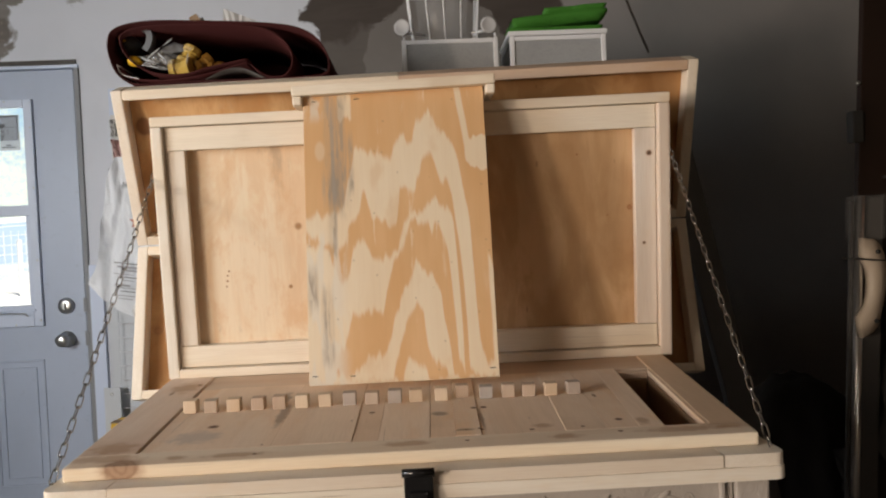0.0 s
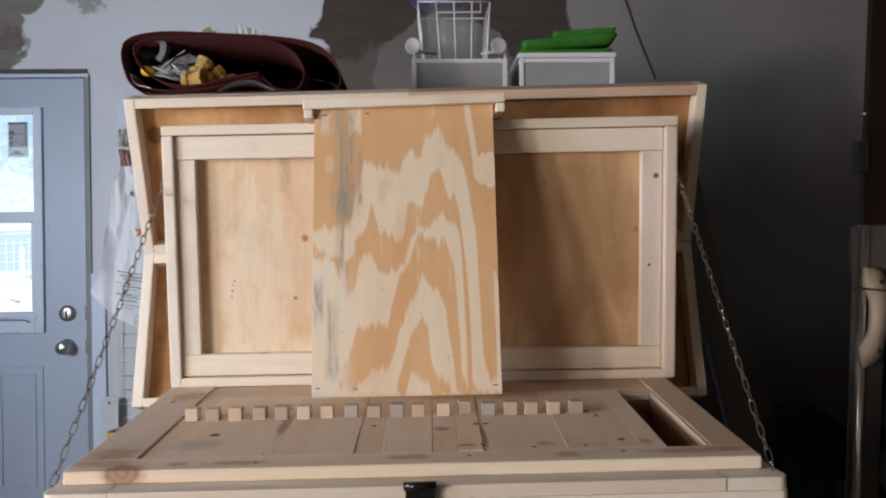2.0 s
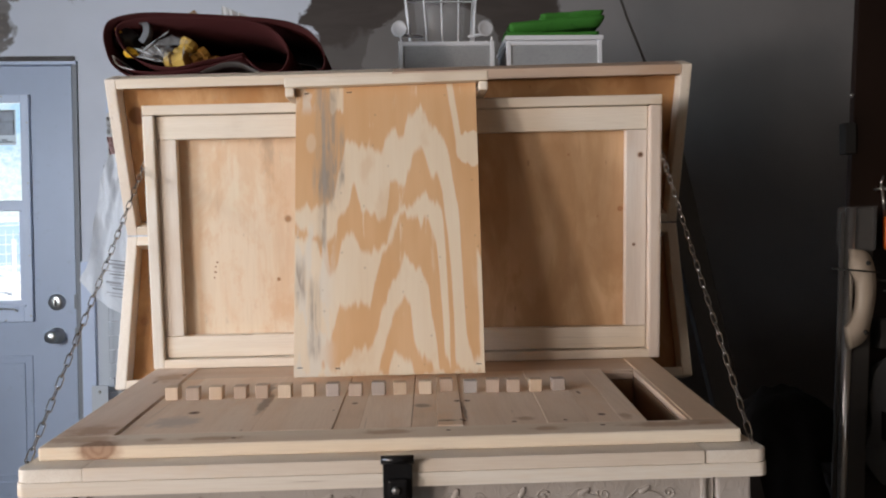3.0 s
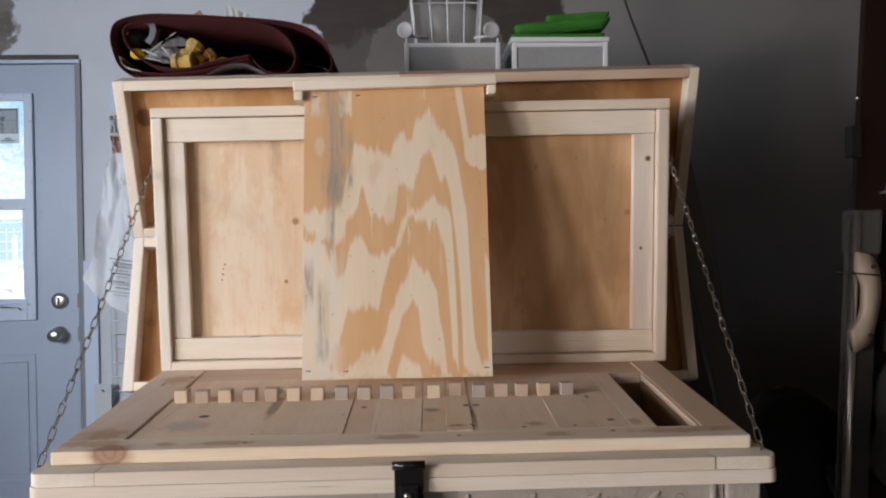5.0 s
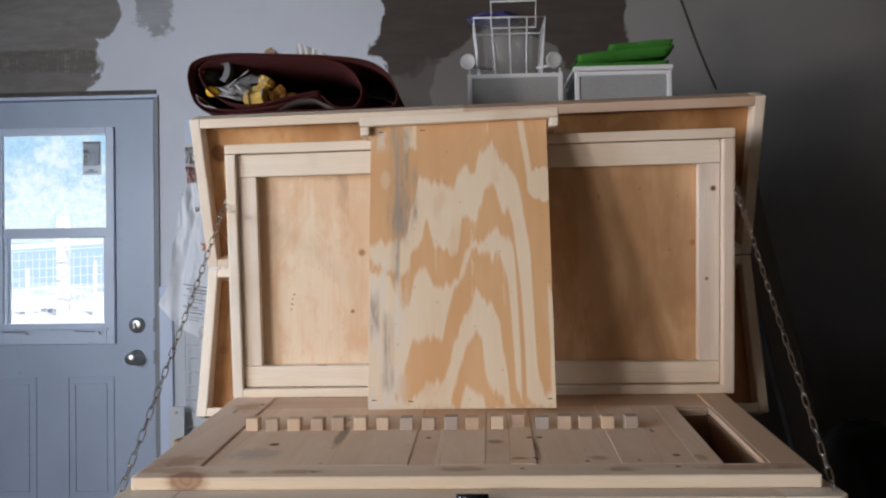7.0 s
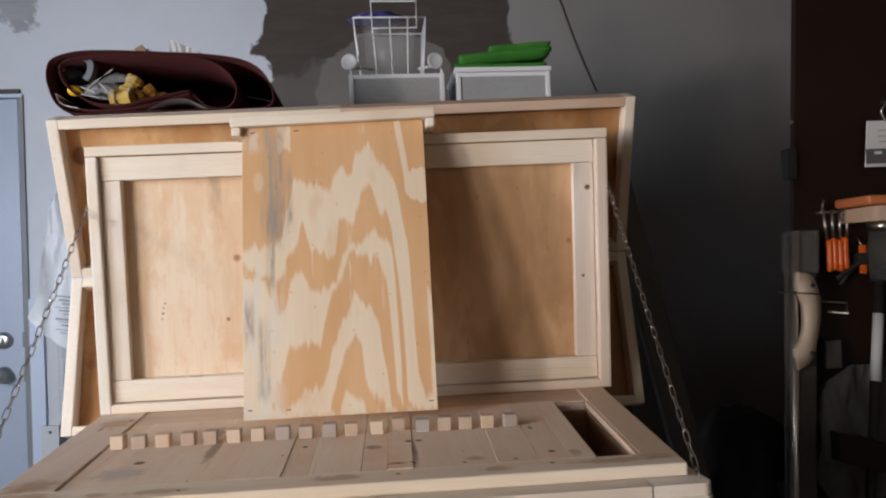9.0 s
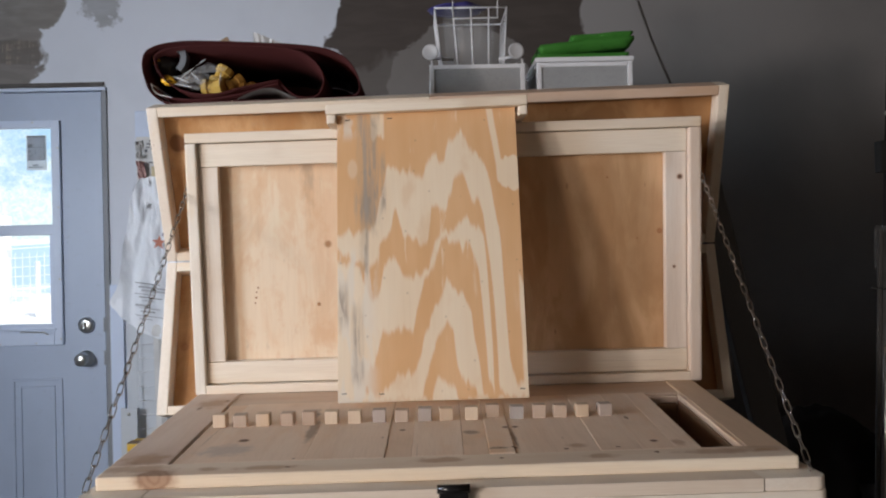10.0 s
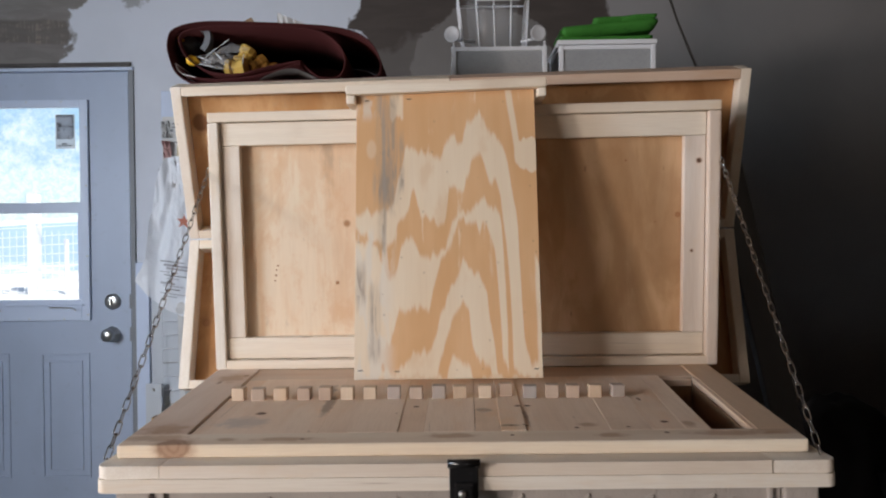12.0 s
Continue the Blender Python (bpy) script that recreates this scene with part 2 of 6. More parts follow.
def plywood(name, pale=(0.85, 0.70, 0.515), tan=(0.79, 0.595, 0.39), deep=(0.61, 0.395, 0.225), knots=(), dim_from=None, dim_tones=((0.66, 0.44, 0.26), (0.55, 0.345, 0.185), (0.42, 0.245, 0.125))):
    """Rotary-cut plywood: soft upright flames, thin dark checks, a few knots; past an upright line a darker tone stands
    in for shade.
    """
    k = Mat(name, rough=0.58, spec=0.3)
    flame = k.noise((10, 10, 3.4), 5, shift=6, rough=0.62, twist=1.3)
    cloud = k.noise((5, 5, 2.6), 4, shift=8, twist=0.6)
    fibre = k.noise((300, 300, 14), 2)
    col = k.mix(flame.ramp(0.42, 0.58), pale, tan)
    col = k.mix(cloud.ramp(0.50, 0.66) * 0.75, col, deep)
    # right of the line: a richer veneer tone, darkened further for shade
    if dim_from is not None:
        dim_half = k.mix(flame.ramp(0.42, 0.58), dim_tones[0], dim_tones[1])
        dim_half = k.mix(cloud.ramp(0.44, 0.64) * 0.6, dim_half, dim_tones[2])
        col = k.mix((k.xyz()[0] - dim_from).ramp(0.0, 0.001), col, dim_half)
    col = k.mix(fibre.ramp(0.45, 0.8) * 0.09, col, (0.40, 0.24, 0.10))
    calm = 1.0 if dim_from is None else (k.xyz()[0] - dim_from).ramp(0.0, 0.001, 1.0, 0.22)
    dirt = k.noise((14, 14, 5), 5, rough=0.7)
    col = k.mix(dirt.ramp(0.60, 0.72) * 0.45 * calm, col, (0.34, 0.24, 0.17))
    mottle = k.noise((19, 19, 11), 5, shift=12, rough=0.68)
    col = k.mix(mottle.ramp(0.50, 0.66) * 0.50 * calm, col, tuple(v * f for v, f in zip(tan, (0.92, 0.80, 0.68))))
    col = k.mix(mottle.ramp(0.30, 0.42, 1, 0) * 0.35 * calm, col, tuple(min(0.85, v * 1.08) for v in pale))
    specks = k.cells((24, 24, 9), shift=4)
    col = k.mix(specks.ramp(0.03, 0.07, 1, 0) * 0.45, col, (0.22, 0.10, 0.04))
    x, y, z = k.xyz()
    for kx, kz, r in knots:
        d = ((x - kx).power(2) + (z - kz).power(2)).power(0.5) * (1 / r) + (dirt - 0.5) * 0.6
        col = k.mix(d.ramp(0.9, 1.7, 1, 0) * 0.5, col, (0.45, 0.24, 0.11))
        col = k.mix(d.ramp(0.75, 1.1, 1, 0) * (0.5 if 0.005 < r < 0.01 else 0.85), col, (0.21, 0.09, 0.04) if r > 0.01 else (0.30, 0.13, 0.06))
        if r > 0.01:
            continue
        col = k.mix(d.ramp(0.5, 0.8, 1, 0) * 0.6, col, (0.46, 0.235, 0.11))
    return k.done(col, bump=fibre, depth=0.0003, strength=0.4)


PLY_BACK = plywood("plywood_back", pale=(0.85, 0.70, 0.53), tan=(0.80, 0.59, 0.40), deep=(0.66, 0.42, 0.235), dim_from=-0.04, knots=((-0.243, 1.321, 0.0055), (0.27, 1.43, 0.002), (0.324, 1.317, 0.0016), (0.366, 1.33, 0.0048), (-0.373, 1.244, 0.0016), (-0.376, 1.236, 0.0014), (-0.377, 1.226, 0.0018), (-0.379, 1.216, 0.0014), (-0.263, 1.211, 0.003)))
# lid panels: the shade on their right half is put into the colour
PLY_LID = plywood("plywood_lid", pale=(0.68, 0.41, 0.20), tan=(0.57, 0.31, 0.13), deep=(0.34, 0.16, 0.06), dim_from=-0.05,
                  dim_tones=((0.50, 0.265, 0.115), (0.41, 0.20, 0.08), (0.27, 0.12, 0.045)), knots=((-0.540, 1.527, 0.018), (-0.545, 1.13, 0.008)))


def figured_plywood(x0, x1, z0, z1):
    """Fir plywood with nested pointed arches in cream and tan and a grey weathered streak. Each curve is the upper edge of one ring."""
    k = Mat("figured_plywood", rough=0.55, spec=0.35)
    x, y, z = k.xyz()
    u, v = (x - x0) * (1 / (x1 - x0)), (z - z0) * (1 / (z1 - z0))
    teeth = (k.noise((62, 62, 6), 3) - 0.5) * 0.06 + (k.noise((150, 150, 10), 3) - 0.5) * 0.075
    sway = (k.noise((16, 16, 9), 2) - 0.5) * 0.014

    def under(points):
        node = k.t.nodes.new("ShaderNodeFloatCurve")
        curve = node.mapping.curves[0]
        for n, (a, b) in enumerate(points):
            p = curve.points[n] if n < 2 else curve.points.new(a, b)
            p.location = (a, b)
            p.handle_type = 'AUTO_CLAMPED'
        node.mapping.update()
        k.t.links.new((u + sway).sock, node.inputs["Value"])
        return (S(k.t, node.outputs[0]) - v + teeth).ramp(-0.016, 0.014)
    fibre = k.noise((420, 420, 12), 2)
    tone = k.noise((14, 14, 3), 3)
    cream = k.mix(tone.ramp(0.35, 0.7), (0.84, 0.715, 0.55), (0.80, 0.65, 0.475))
    tan = k.mix(tone.ramp(0.35, 0.7), (0.745, 0.472, 0.258), (0.685, 0.405, 0.20))
    col = tan
    col = k.mix(under([(0.0, 0.558), (0.194, 0.588), (0.231, 0.665), (0.259, 0.724), (0.281, 0.782), (0.35, 0.786), (0.419, 0.763), (0.472, 0.759), (0.495, 0.811), (0.536, 0.84), (0.57, 0.805), (0.609, 0.87), (0.651, 0.891), (0.683, 0.918), (0.714, 0.893), (0.744, 0.846), (0.803, 0.811), (0.831, 0.772), (0.847, 0.704), (0.867, 0.626), (0.885, 0.529), (0.895, 0.374), (0.9, 0.237), (0.911, 0.101), (0.94, 0.062), (1.0, 0.043)]), col, cream)
    col = k.mix(under([(0.0, 0.506), (0.189, 0.451), (0.217, 0.49), (0.244, 0.529), (0.272, 0.549), (0.294, 0.597), (0.319, 0.626), (0.34, 0.591), (0.365, 0.556), (0.418, 0.533), (0.476, 0.529), (0.505, 0.578), (0.528, 0.656), (0.574, 0.636), (0.612, 0.681), (0.635, 0.724), (0.657, 0.751), (0.683, 0.767), (0.71, 0.741), (0.731, 0.7), (0.749, 0.656), (0.774, 0.663), (0.792, 0.634), (0.806, 0.558), (0.822, 0.471), (0.834, 0.335), (0.842, 0.16), (0.85, 0.0), (1.0, 0)]), col, tan)
    col = k.mix(under([(0.0, 0.459), (0.103, 0.451), (0.196, 0.335), (0.23, 0.374), (0.257, 0.451), (0.282, 0.481), (0.306, 0.477), (0.325, 0.444), (0.356, 0.42), (0.414, 0.409), (0.472, 0.422), (0.504, 0.461), (0.526, 0.51), (0.554, 0.549), (0.604, 0.568), (0.66, 0.586), (0.692, 0.615), (0.716, 0.595), (0.741, 0.578), (0.781, 0.568), (0.798, 0.525), (0.806, 0.451), (0.812, 0.30), (0.818, 0.15), (0.824, 0.0), (1.0, 0)]), col, cream)
    col = k.mix(under([(0.0, 0.043), (0.186, 0.128), (0.225, 0.198), (0.243, 0.228), (0.294, 0.233), (0.355, 0.23), (0.395, 0.237), (0.413, 0.27), (0.429, 0.319), (0.46, 0.374), (0.503, 0.432), (0.535, 0.465), (0.56, 0.525), (0.585, 0.539), (0.634, 0.531), (0.659, 0.525), (0.68, 0.498), (0.705, 0.519), (0.73, 0.508), (0.744, 0.467), (0.759, 0.442), (0.767, 0.383), (0.774, 0.286), (0.785, 0.16), (0.795, 0.062), (1.0, 0)]), col, tan)
    col = k.mix(under([(0.0, 0.058), (0.065, 0.084), (0.107, 0.091), (0.141, 0.041), (0.198, 0.021), (0.259, 0.043), (0.307, 0.072), (0.367, 0.086), (0.409, 0.101), (0.44, 0.144), (0.458, 0.198), (0.489, 0.257), (0.527, 0.315), (0.558, 0.354), (0.589, 0.383), (0.631, 0.364), (0.674, 0.333), (0.706, 0.292), (0.72, 0.218), (0.734, 0.16), (0.751, 0.111), (0.769, 0), (1.0, 0)]), col, cream)
    col = k.mix(under([(0.0, 0), (0.427, 0), (0.463, 0.062), (0.488, 0.121), (0.516, 0.169), (0.544, 0.218), (0.578, 0.247), (0.608, 0.226), (0.619, 0.16), (0.639, 0.101), (0.68, 0.062), (0.722, 0.039), (0.736, 0), (1.0, 0)]), col, tan)
    col = k.mix(under([(0.0, 0), (0.481, 0), (0.502, 0.033), (0.533, 0.07), (0.566, 0.062), (0.596, 0.049), (0.622, 0.021), (0.643, 0), (1.0, 0)]), col, cream)
    # feathered pale flecks where the knife lifted the grain
    fleck = k.noise((85, 85, 7), 4, shift=23, rough=0.65).ramp(0.60, 0.68) * k.noise((13, 13, 6), 2, shift=31).ramp(0.48, 0.58)
    col = k.mix(fleck * 0.75, col, cream)
    ruddy = k.noise((17, 17, 8), 4, shift=37).ramp(0.54, 0.68)
    col = k.mix(ruddy * 0.30, col, (0.66, 0.40, 0.20))
    # pale stripes and patches along the edges
    stripe = (u - 0.872 - (v - 0.90) * -0.20 + sway).absolute().ramp(0.012, 0.022, 1, 0) * v.ramp(0.74, 0.78)
    col = k.mix(stripe, col, cream)
    ear = ((u - 0.965) * 9.5).power(2) + ((v - 0.765) * 13).power(2) + teeth * 8
    col = k.mix(ear.ramp(0.55, 0.75, 1, 0), col, cream)
    hem = (u + sway * 2 - 0.968).ramp(0.0, 0.015) * (v + teeth - 0.40).ramp(-0.02, 0.02, 1, 0)
    col = k.mix(hem, col, cream)
    corner = (u - 0.225 + sway).absolute().ramp(0.03, 0.045, 1, 0) * (v + teeth - 0.90).ramp(-0.01, 0.01)
    col = k.mix(corner, col, cream)
    col = k.mix(fibre.ramp(0.45, 0.8) * 0.08, col, (0.50, 0.32, 0.16))
    streak = k.noise((120, 120, 11), 4, twist=0.8).ramp(0.42, 0.54)
    spread = k.noise((30, 30, 11), 3).ramp(0.38, 0.58)
    lanes = ((0.165, 0.040, 0.075, 0.575, 0.615, 0.95, 1.04), (0.145, 0.010, 0.034, 0.40, 0.44, 0.56, 0.60), (0.030, 0.014, 0.040, 0.22, 0.28, 0.34, 0.42),
             (0.105, 0.010, 0.045, 0.03, 0.10, 0.26, 0.36), (0.255, 0.006, 0.020, 0.62, 0.68, 0.80, 0.88))
    bleach = (u - 0.09).absolute().ramp(0.05, 0.15, 1, 0) * k.noise((60, 60, 12), 4).ramp(0.43, 0.53) * v.ramp(0.47, 0.53, 1.0, 0.0)
    chalk = (u - 0.05).absolute().ramp(0.03, 0.09, 1, 0) * k.noise((40, 40, 16), 3).ramp(0.48, 0.58) * v.ramp(0.88, 0.93)
    col = k.mix(bleach * 0.85, col, (0.78, 0.71, 0.61))
    col = k.mix(chalk * 0.7, col, (0.76, 0.69, 0.60))
    grey = (0.38, 0.315, 0.25)
    for at_, inner, outer, low0, low1, high0, high1 in lanes:
        lane = (u - at_ + sway * 1.2).absolute().ramp(inner, outer, 1, 0) * (v + teeth).ramp(low0, low1) * (v + teeth).ramp(high0, high1, 1, 0)
        col = k.mix(lane * streak.high(0.40) * spread.high(0.60) * 0.85, col, grey)
    frayed = u + sway * 2 + (k.noise((90, 90, 18), 4) - 0.5) * 0.10
    blot = (frayed - 0.168).absolute().ramp(0.030, 0.058, 1, 0) * (v + teeth * 2 - 0.66).absolute().ramp(0.03, 0.13, 1, 0)
    col = k.mix(blot * (streak * 0.3 + 0.55), col, (0.34, 0.285, 0.23))
    smear = (frayed - 0.17).absolute().ramp(0.03, 0.10, 1, 0) * v.ramp(0.55, 0.66) * k.noise((150, 150, 9), 3).ramp(0.46, 0.60)
    col = k.mix(smear * 0.55, col, (0.36, 0.325, 0.285))
    knot = ((u - 0.085) * 30).power(2) + ((v - 0.79) * 24).power(2)
    col = k.mix(knot.ramp(0.3, 1.0, 1, 0) * 0.45, col, (0.78, 0.66, 0.50))
    nail = k.cells((34, 34, 34))
    col = k.mix(nail.ramp(0.05, 0.08, 1, 0) * 0.3, col, (0.25, 0.17, 0.11))
    return k.done(col, bump=fibre, depth=0.0003, strength=0.5)


PLY_FIGURED = figured_plywood(-0.211, 0.0945, 1.0645, 1.554)


def painted(name, colour, rough=0.5, grime=(0.3, 0.3, 0.3), amount=0.3, grain=180, depth=0.0004, metal=0.0, spec=0.5):
    k = Mat(name, rough=rough, metal=metal, spec=spec)
    blot = k.noise((4, 4, 4), 4, shift=7)
    fine = k.noise((grain, grain, grain), 2)
    wear = k.noise((26, 26, 26), 4, shift=3)
    col = k.mix(blot.ramp(0.45, 0.75) * amount, colour, grime)
    col = k.mix(wear.ramp(0.60, 0.74) * amount, col, grime)
    return k.done(col, bump=fine, depth=depth, strength=0.5)


def wall_paint():
    """White-painted plaster over brown-grey filler that shows in ragged patches."""
    k = Mat("patched_plaster", rough=0.8, spec=0.25)
    x, y, z = k.xyz()
    rag = (k.noise((8, 8, 8), 4, rough=0.5, twist=0.4) - 0.5)
    torn = (k.noise((30, 30, 30), 4) - 0.5)
    blot = k.noise((2.2, 2.2, 2.2), 4)
    trowel = k.noise((6, 6, 26), 4, twist=0.6)
    grain = k.noise((260, 260, 260), 2)
    e = rag * 0.34 + torn * 0.035
    white = k.mix(blot.ramp(0.4, 0.7), (0.71, 0.735, 0.80), (0.65, 0.675, 0.735))
    bare = k.mix(trowel.ramp(0.3, 0.75), (0.078, 0.063, 0.055), (0.094, 0.077, 0.067))
    filler = k.mix(blot.ramp(0.4, 0.7), (0.215, 0.197, 0.183), (0.185, 0.168, 0.156))
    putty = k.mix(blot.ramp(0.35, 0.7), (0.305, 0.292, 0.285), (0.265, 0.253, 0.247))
    middle = (x + e + 0.42).ramp(-0.012, 0.012) * (x + e * 0.35 - 0.64).ramp(-0.008, 0.008, 1, 0) * (z + e * 0.4 - 1.7).ramp(-0.02, 0.02)
    dome = (((x - 0.11) * 0.93).power(2) + ((z - 2.0) * 1.02).power(2)).power(0.5) + e * 0.42
    skim = (z + e * 0.5 - x * 0.25 - 2.20).ramp(-0.02, 0.02, 1, 0) * (x + e - 0.05).ramp(-0.05, 0.05, 1, 0)
    corner = (x + e * 0.55 + (z - 2.2) * -0.36 + 1.655).ramp(-0.008, 0.008, 1, 0) * (z + e * 0.05 - 2.07).ramp(-0.004, 0.004)
    dab = (((x + 1.41) * 1.0).power(2) + ((z - 2.43) * 0.8).power(2)).power(0.5) + e * 0.45
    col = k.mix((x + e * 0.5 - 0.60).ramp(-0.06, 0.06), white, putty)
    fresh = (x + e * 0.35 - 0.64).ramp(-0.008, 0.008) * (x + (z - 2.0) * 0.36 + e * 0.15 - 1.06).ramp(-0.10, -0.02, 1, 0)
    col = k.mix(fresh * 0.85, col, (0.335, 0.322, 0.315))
    col = k.mix(middle, col, bare)
    col = k.mix(skim * middle * 0.45, col, filler)
    col = k.mix(dome.ramp(0.290, 0.300, 1, 0) * middle, col, filler)
    rough_coat = k.mix(trowel.ramp(0.35, 0.7), (0.235, 0.215, 0.20), (0.30, 0.28, 0.262))
    band = (z + rag * 0.05 - 2.165).ramp(-0.012, 0.004) * (z + rag * 0.03 - 2.262).ramp(-0.004, 0.012, 1, 0)
    wires = k.noise((210, 1, 7), 2).ramp(0.46, 0.60) * k.noise((20, 20, 60), 3).ramp(0.40, 0.62)
    rough_coat = k.mix(band * 0.75, rough_coat, k.mix(wires, (0.145, 0.125, 0.112), (0.27, 0.225, 0.18)))
    below = (z + rag * 0.05 - 2.165).ramp(-0.012, 0.004, 1, 0) * trowel.ramp(0.4, 0.6)
    col = k.mix(corner, col, k.mix(below * 0.6, rough_coat, (0.165, 0.145, 0.132)))
    col = k.mix((dab + torn * 0.10).ramp(0.070, 0.098, 1, 0) * (trowel * 0.5 + 0.45), col, (0.27, 0.265, 0.26))
    edge = middle.high(corner)
    return k.done(col, bump=trowel * 0.25 + grain * 0.12 + edge * -0.9, depth=0.002, strength=0.6)


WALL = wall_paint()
# unseen walls, ceiling and floor: tones kept dark to limit bounced light
PLASTER = painted("plain_plaster", (0.10, 0.085, 0.072), 0.85, (0.08, 0.067, 0.057), 0.4)
DARK_WALL = painted("unseen_dark_wall", (0.12, 0.09, 0.065), 0.85, (0.09, 0.07, 0.05), 0.4)
CONCRETE = painted("garage_concrete", (0.045, 0.04, 0.035), 0.8, (0.032, 0.028, 0.024), 0.6, depth=0.001)


def door_paint():
    """Grey-blue door paint with rubbed patches and small dark scuffs."""
    k = Mat("door_grey_paint", rough=0.45)
    blot = k.noise((3, 3, 2), 4)
    wear = k.noise((22, 22, 30), 4)
    scuff = k.cells((26, 26, 15)).ramp(0.05, 0.10, 1, 0) * k.noise((5, 5, 4), 3).ramp(0.52, 0.62)
    fine = k.noise((350, 350, 350), 2)
    col = k.mix(blot.ramp(0.4, 0.7), (0.45, 0.52, 0.655), (0.415, 0.48, 0.605))
    col = k.mix(wear.ramp(0.60, 0.74) * 0.3, col, (0.29, 0.325, 0.39))
    return k.done(k.mix(scuff * 0.55, col, (0.13, 0.14, 0.16)), bump=fine, depth=0.0002, strength=0.5)


DOOR_PAINT = door_paint()
LITE_PAINT = painted("lite_frame_white", (0.62, 0.70, 0.86), 0.4, (0.52, 0.59, 0.72), 0.25)
TRIM_PAINT = painted("trim_white", (0.62, 0.70, 0.86), 0.5, (0.50, 0.55, 0.66), 0.3)
# grey for the white jamb: shade of the reveal put into the colour
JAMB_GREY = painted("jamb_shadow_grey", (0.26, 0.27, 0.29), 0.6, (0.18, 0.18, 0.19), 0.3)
GAP_DARK = painted("dusty_gap", (0.085, 0.075, 0.07), 0.9, (0.20, 0.19, 0.18), 0.4)
STEEL = painted("nickel_steel", (0.62, 0.62, 0.61), 0.32, (0.42, 0.42, 0.41), 0.3, metal=1.0)
CHAIN_STEEL = painted("zinc_chain", (0.58, 0.58, 0.58), 0.22, (0.36, 0.355, 0.35), 0.4, metal=1.0)
BLACK = painted("black_lacquer", (0.012, 0.012, 0.013), 0.16, (0.02, 0.02, 0.02), 0.3, depth=0.0001)
# near-black for the sack that is added in place of shade
SACK = painted("shade_sack_film", (0.038, 0.033, 0.032), 0.6, (0.026, 0.023, 0.022), 0.3, grain=60, depth=0.002, spec=0.2)
BLACK_MATT = painted("black_rubber", (0.018, 0.018, 0.018), 0.6, (0.04, 0.04, 0.04), 0.3)
MAROON = painted("maroon_abrasive_cloth", (0.055, 0.013, 0.013), 0.8, (0.030, 0.008, 0.008), 0.5, grain=900, depth=0.0006, spec=0.15)
WHITE_PLASTIC = painted("white_coated_wire", (0.74, 0.75, 0.78), 0.4, (0.62, 0.63, 0.64), 0.2)
GREEN = painted("green_canvas", (0.036, 0.19, 0.018), 0.8, (0.018, 0.105, 0.010), 0.7, grain=90, depth=0.003)
YELLOW = painted("yellow_plastic", (0.78, 0.46, 0.03), 0.4, (0.70, 0.38, 0.02), 0.3)
FOIL_GREY = painted("silver_grey_tape", (0.12, 0.13, 0.145), 0.4, (0.08, 0.085, 0.09), 0.4)
DULL_YELLOW = painted("dusty_yellow_plastic", (0.52, 0.345, 0.075), 0.4, (0.44, 0.28, 0.05), 0.4)
AMBER = painted("amber_plastic", (0.20, 0.095, 0.015), 0.4, (0.15, 0.07, 0.012), 0.4)
ORANGE = painted("orange_plastic", (0.75, 0.13, 0.012), 0.35, (0.5, 0.08, 0.01), 0.3)
BROWN = painted("dark_brown_board", (0.016, 0.0078, 0.0052), 0.5, (0.010, 0.005, 0.0035), 0.5, spec=0.3)
GREY_STEEL = painted("dull_grey_metal", (0.060, 0.057, 0.055), 0.5, (0.043, 0.041, 0.040), 0.4)
GREY_BOARD = painted("weathered_grey_board", (0.47, 0.46, 0.45), 0.7, (0.34, 0.33, 0.32), 0.5)
ALUMINIUM = painted("brushed_aluminium", (0.80, 0.80, 0.80), 0.28, (0.42, 0.42, 0.43), 0.4, metal=1.0)
CREAM = painted("cream_handle", (0.50, 0.42, 0.335), 0.45, (0.38, 0.32, 0.25), 0.4)
PAPER = painted("newsprint", (0.68, 0.67, 0.66), 0.85, (0.36, 0.35, 0.34), 0.4)
CARDBOARD = painted("cardboard", (0.27, 0.18, 0.11), 0.85, (0.30, 0.20, 0.12), 0.4)
INK = painted("printed_ink", (0.12, 0.12, 0.13), 0.7, (0.2, 0.2, 0.2), 0.3)
RED_PRINT = painted("red_print", (0.50, 0.15, 0.085), 0.6, (0.45, 0.12, 0.08), 0.3)
PURPLE = painted("violet_lid", (0.035, 0.03, 0.16), 0.4, (0.02, 0.02, 0.1), 0.3)


PINK = painted("faded_red_print", (0.50, 0.31, 0.29), 0.7, (0.44, 0.38, 0.37), 0.5)
BUFF = painted("buff_card", (0.60, 0.50, 0.30), 0.7, (0.5, 0.42, 0.28), 0.3)
GREY_INK = painted("grey_print", (0.42, 0.42, 0.45), 0.7, (0.52, 0.52, 0.54), 0.4)
LABEL_BLUE = painted("pale_blue_plastic", (0.28, 0.38, 0.55), 0.5, (0.35, 0.42, 0.52), 0.3)
LABEL_WHITE = painted("greyed_white_plastic", (0.47, 0.47, 0.48), 0.45, (0.48, 0.48, 0.48), 0.3)
GREY_SHEET = painted("smooth_grey_sheet", (0.60, 0.63, 0.67), 0.6, (0.52, 0.55, 0.58), 0.3)


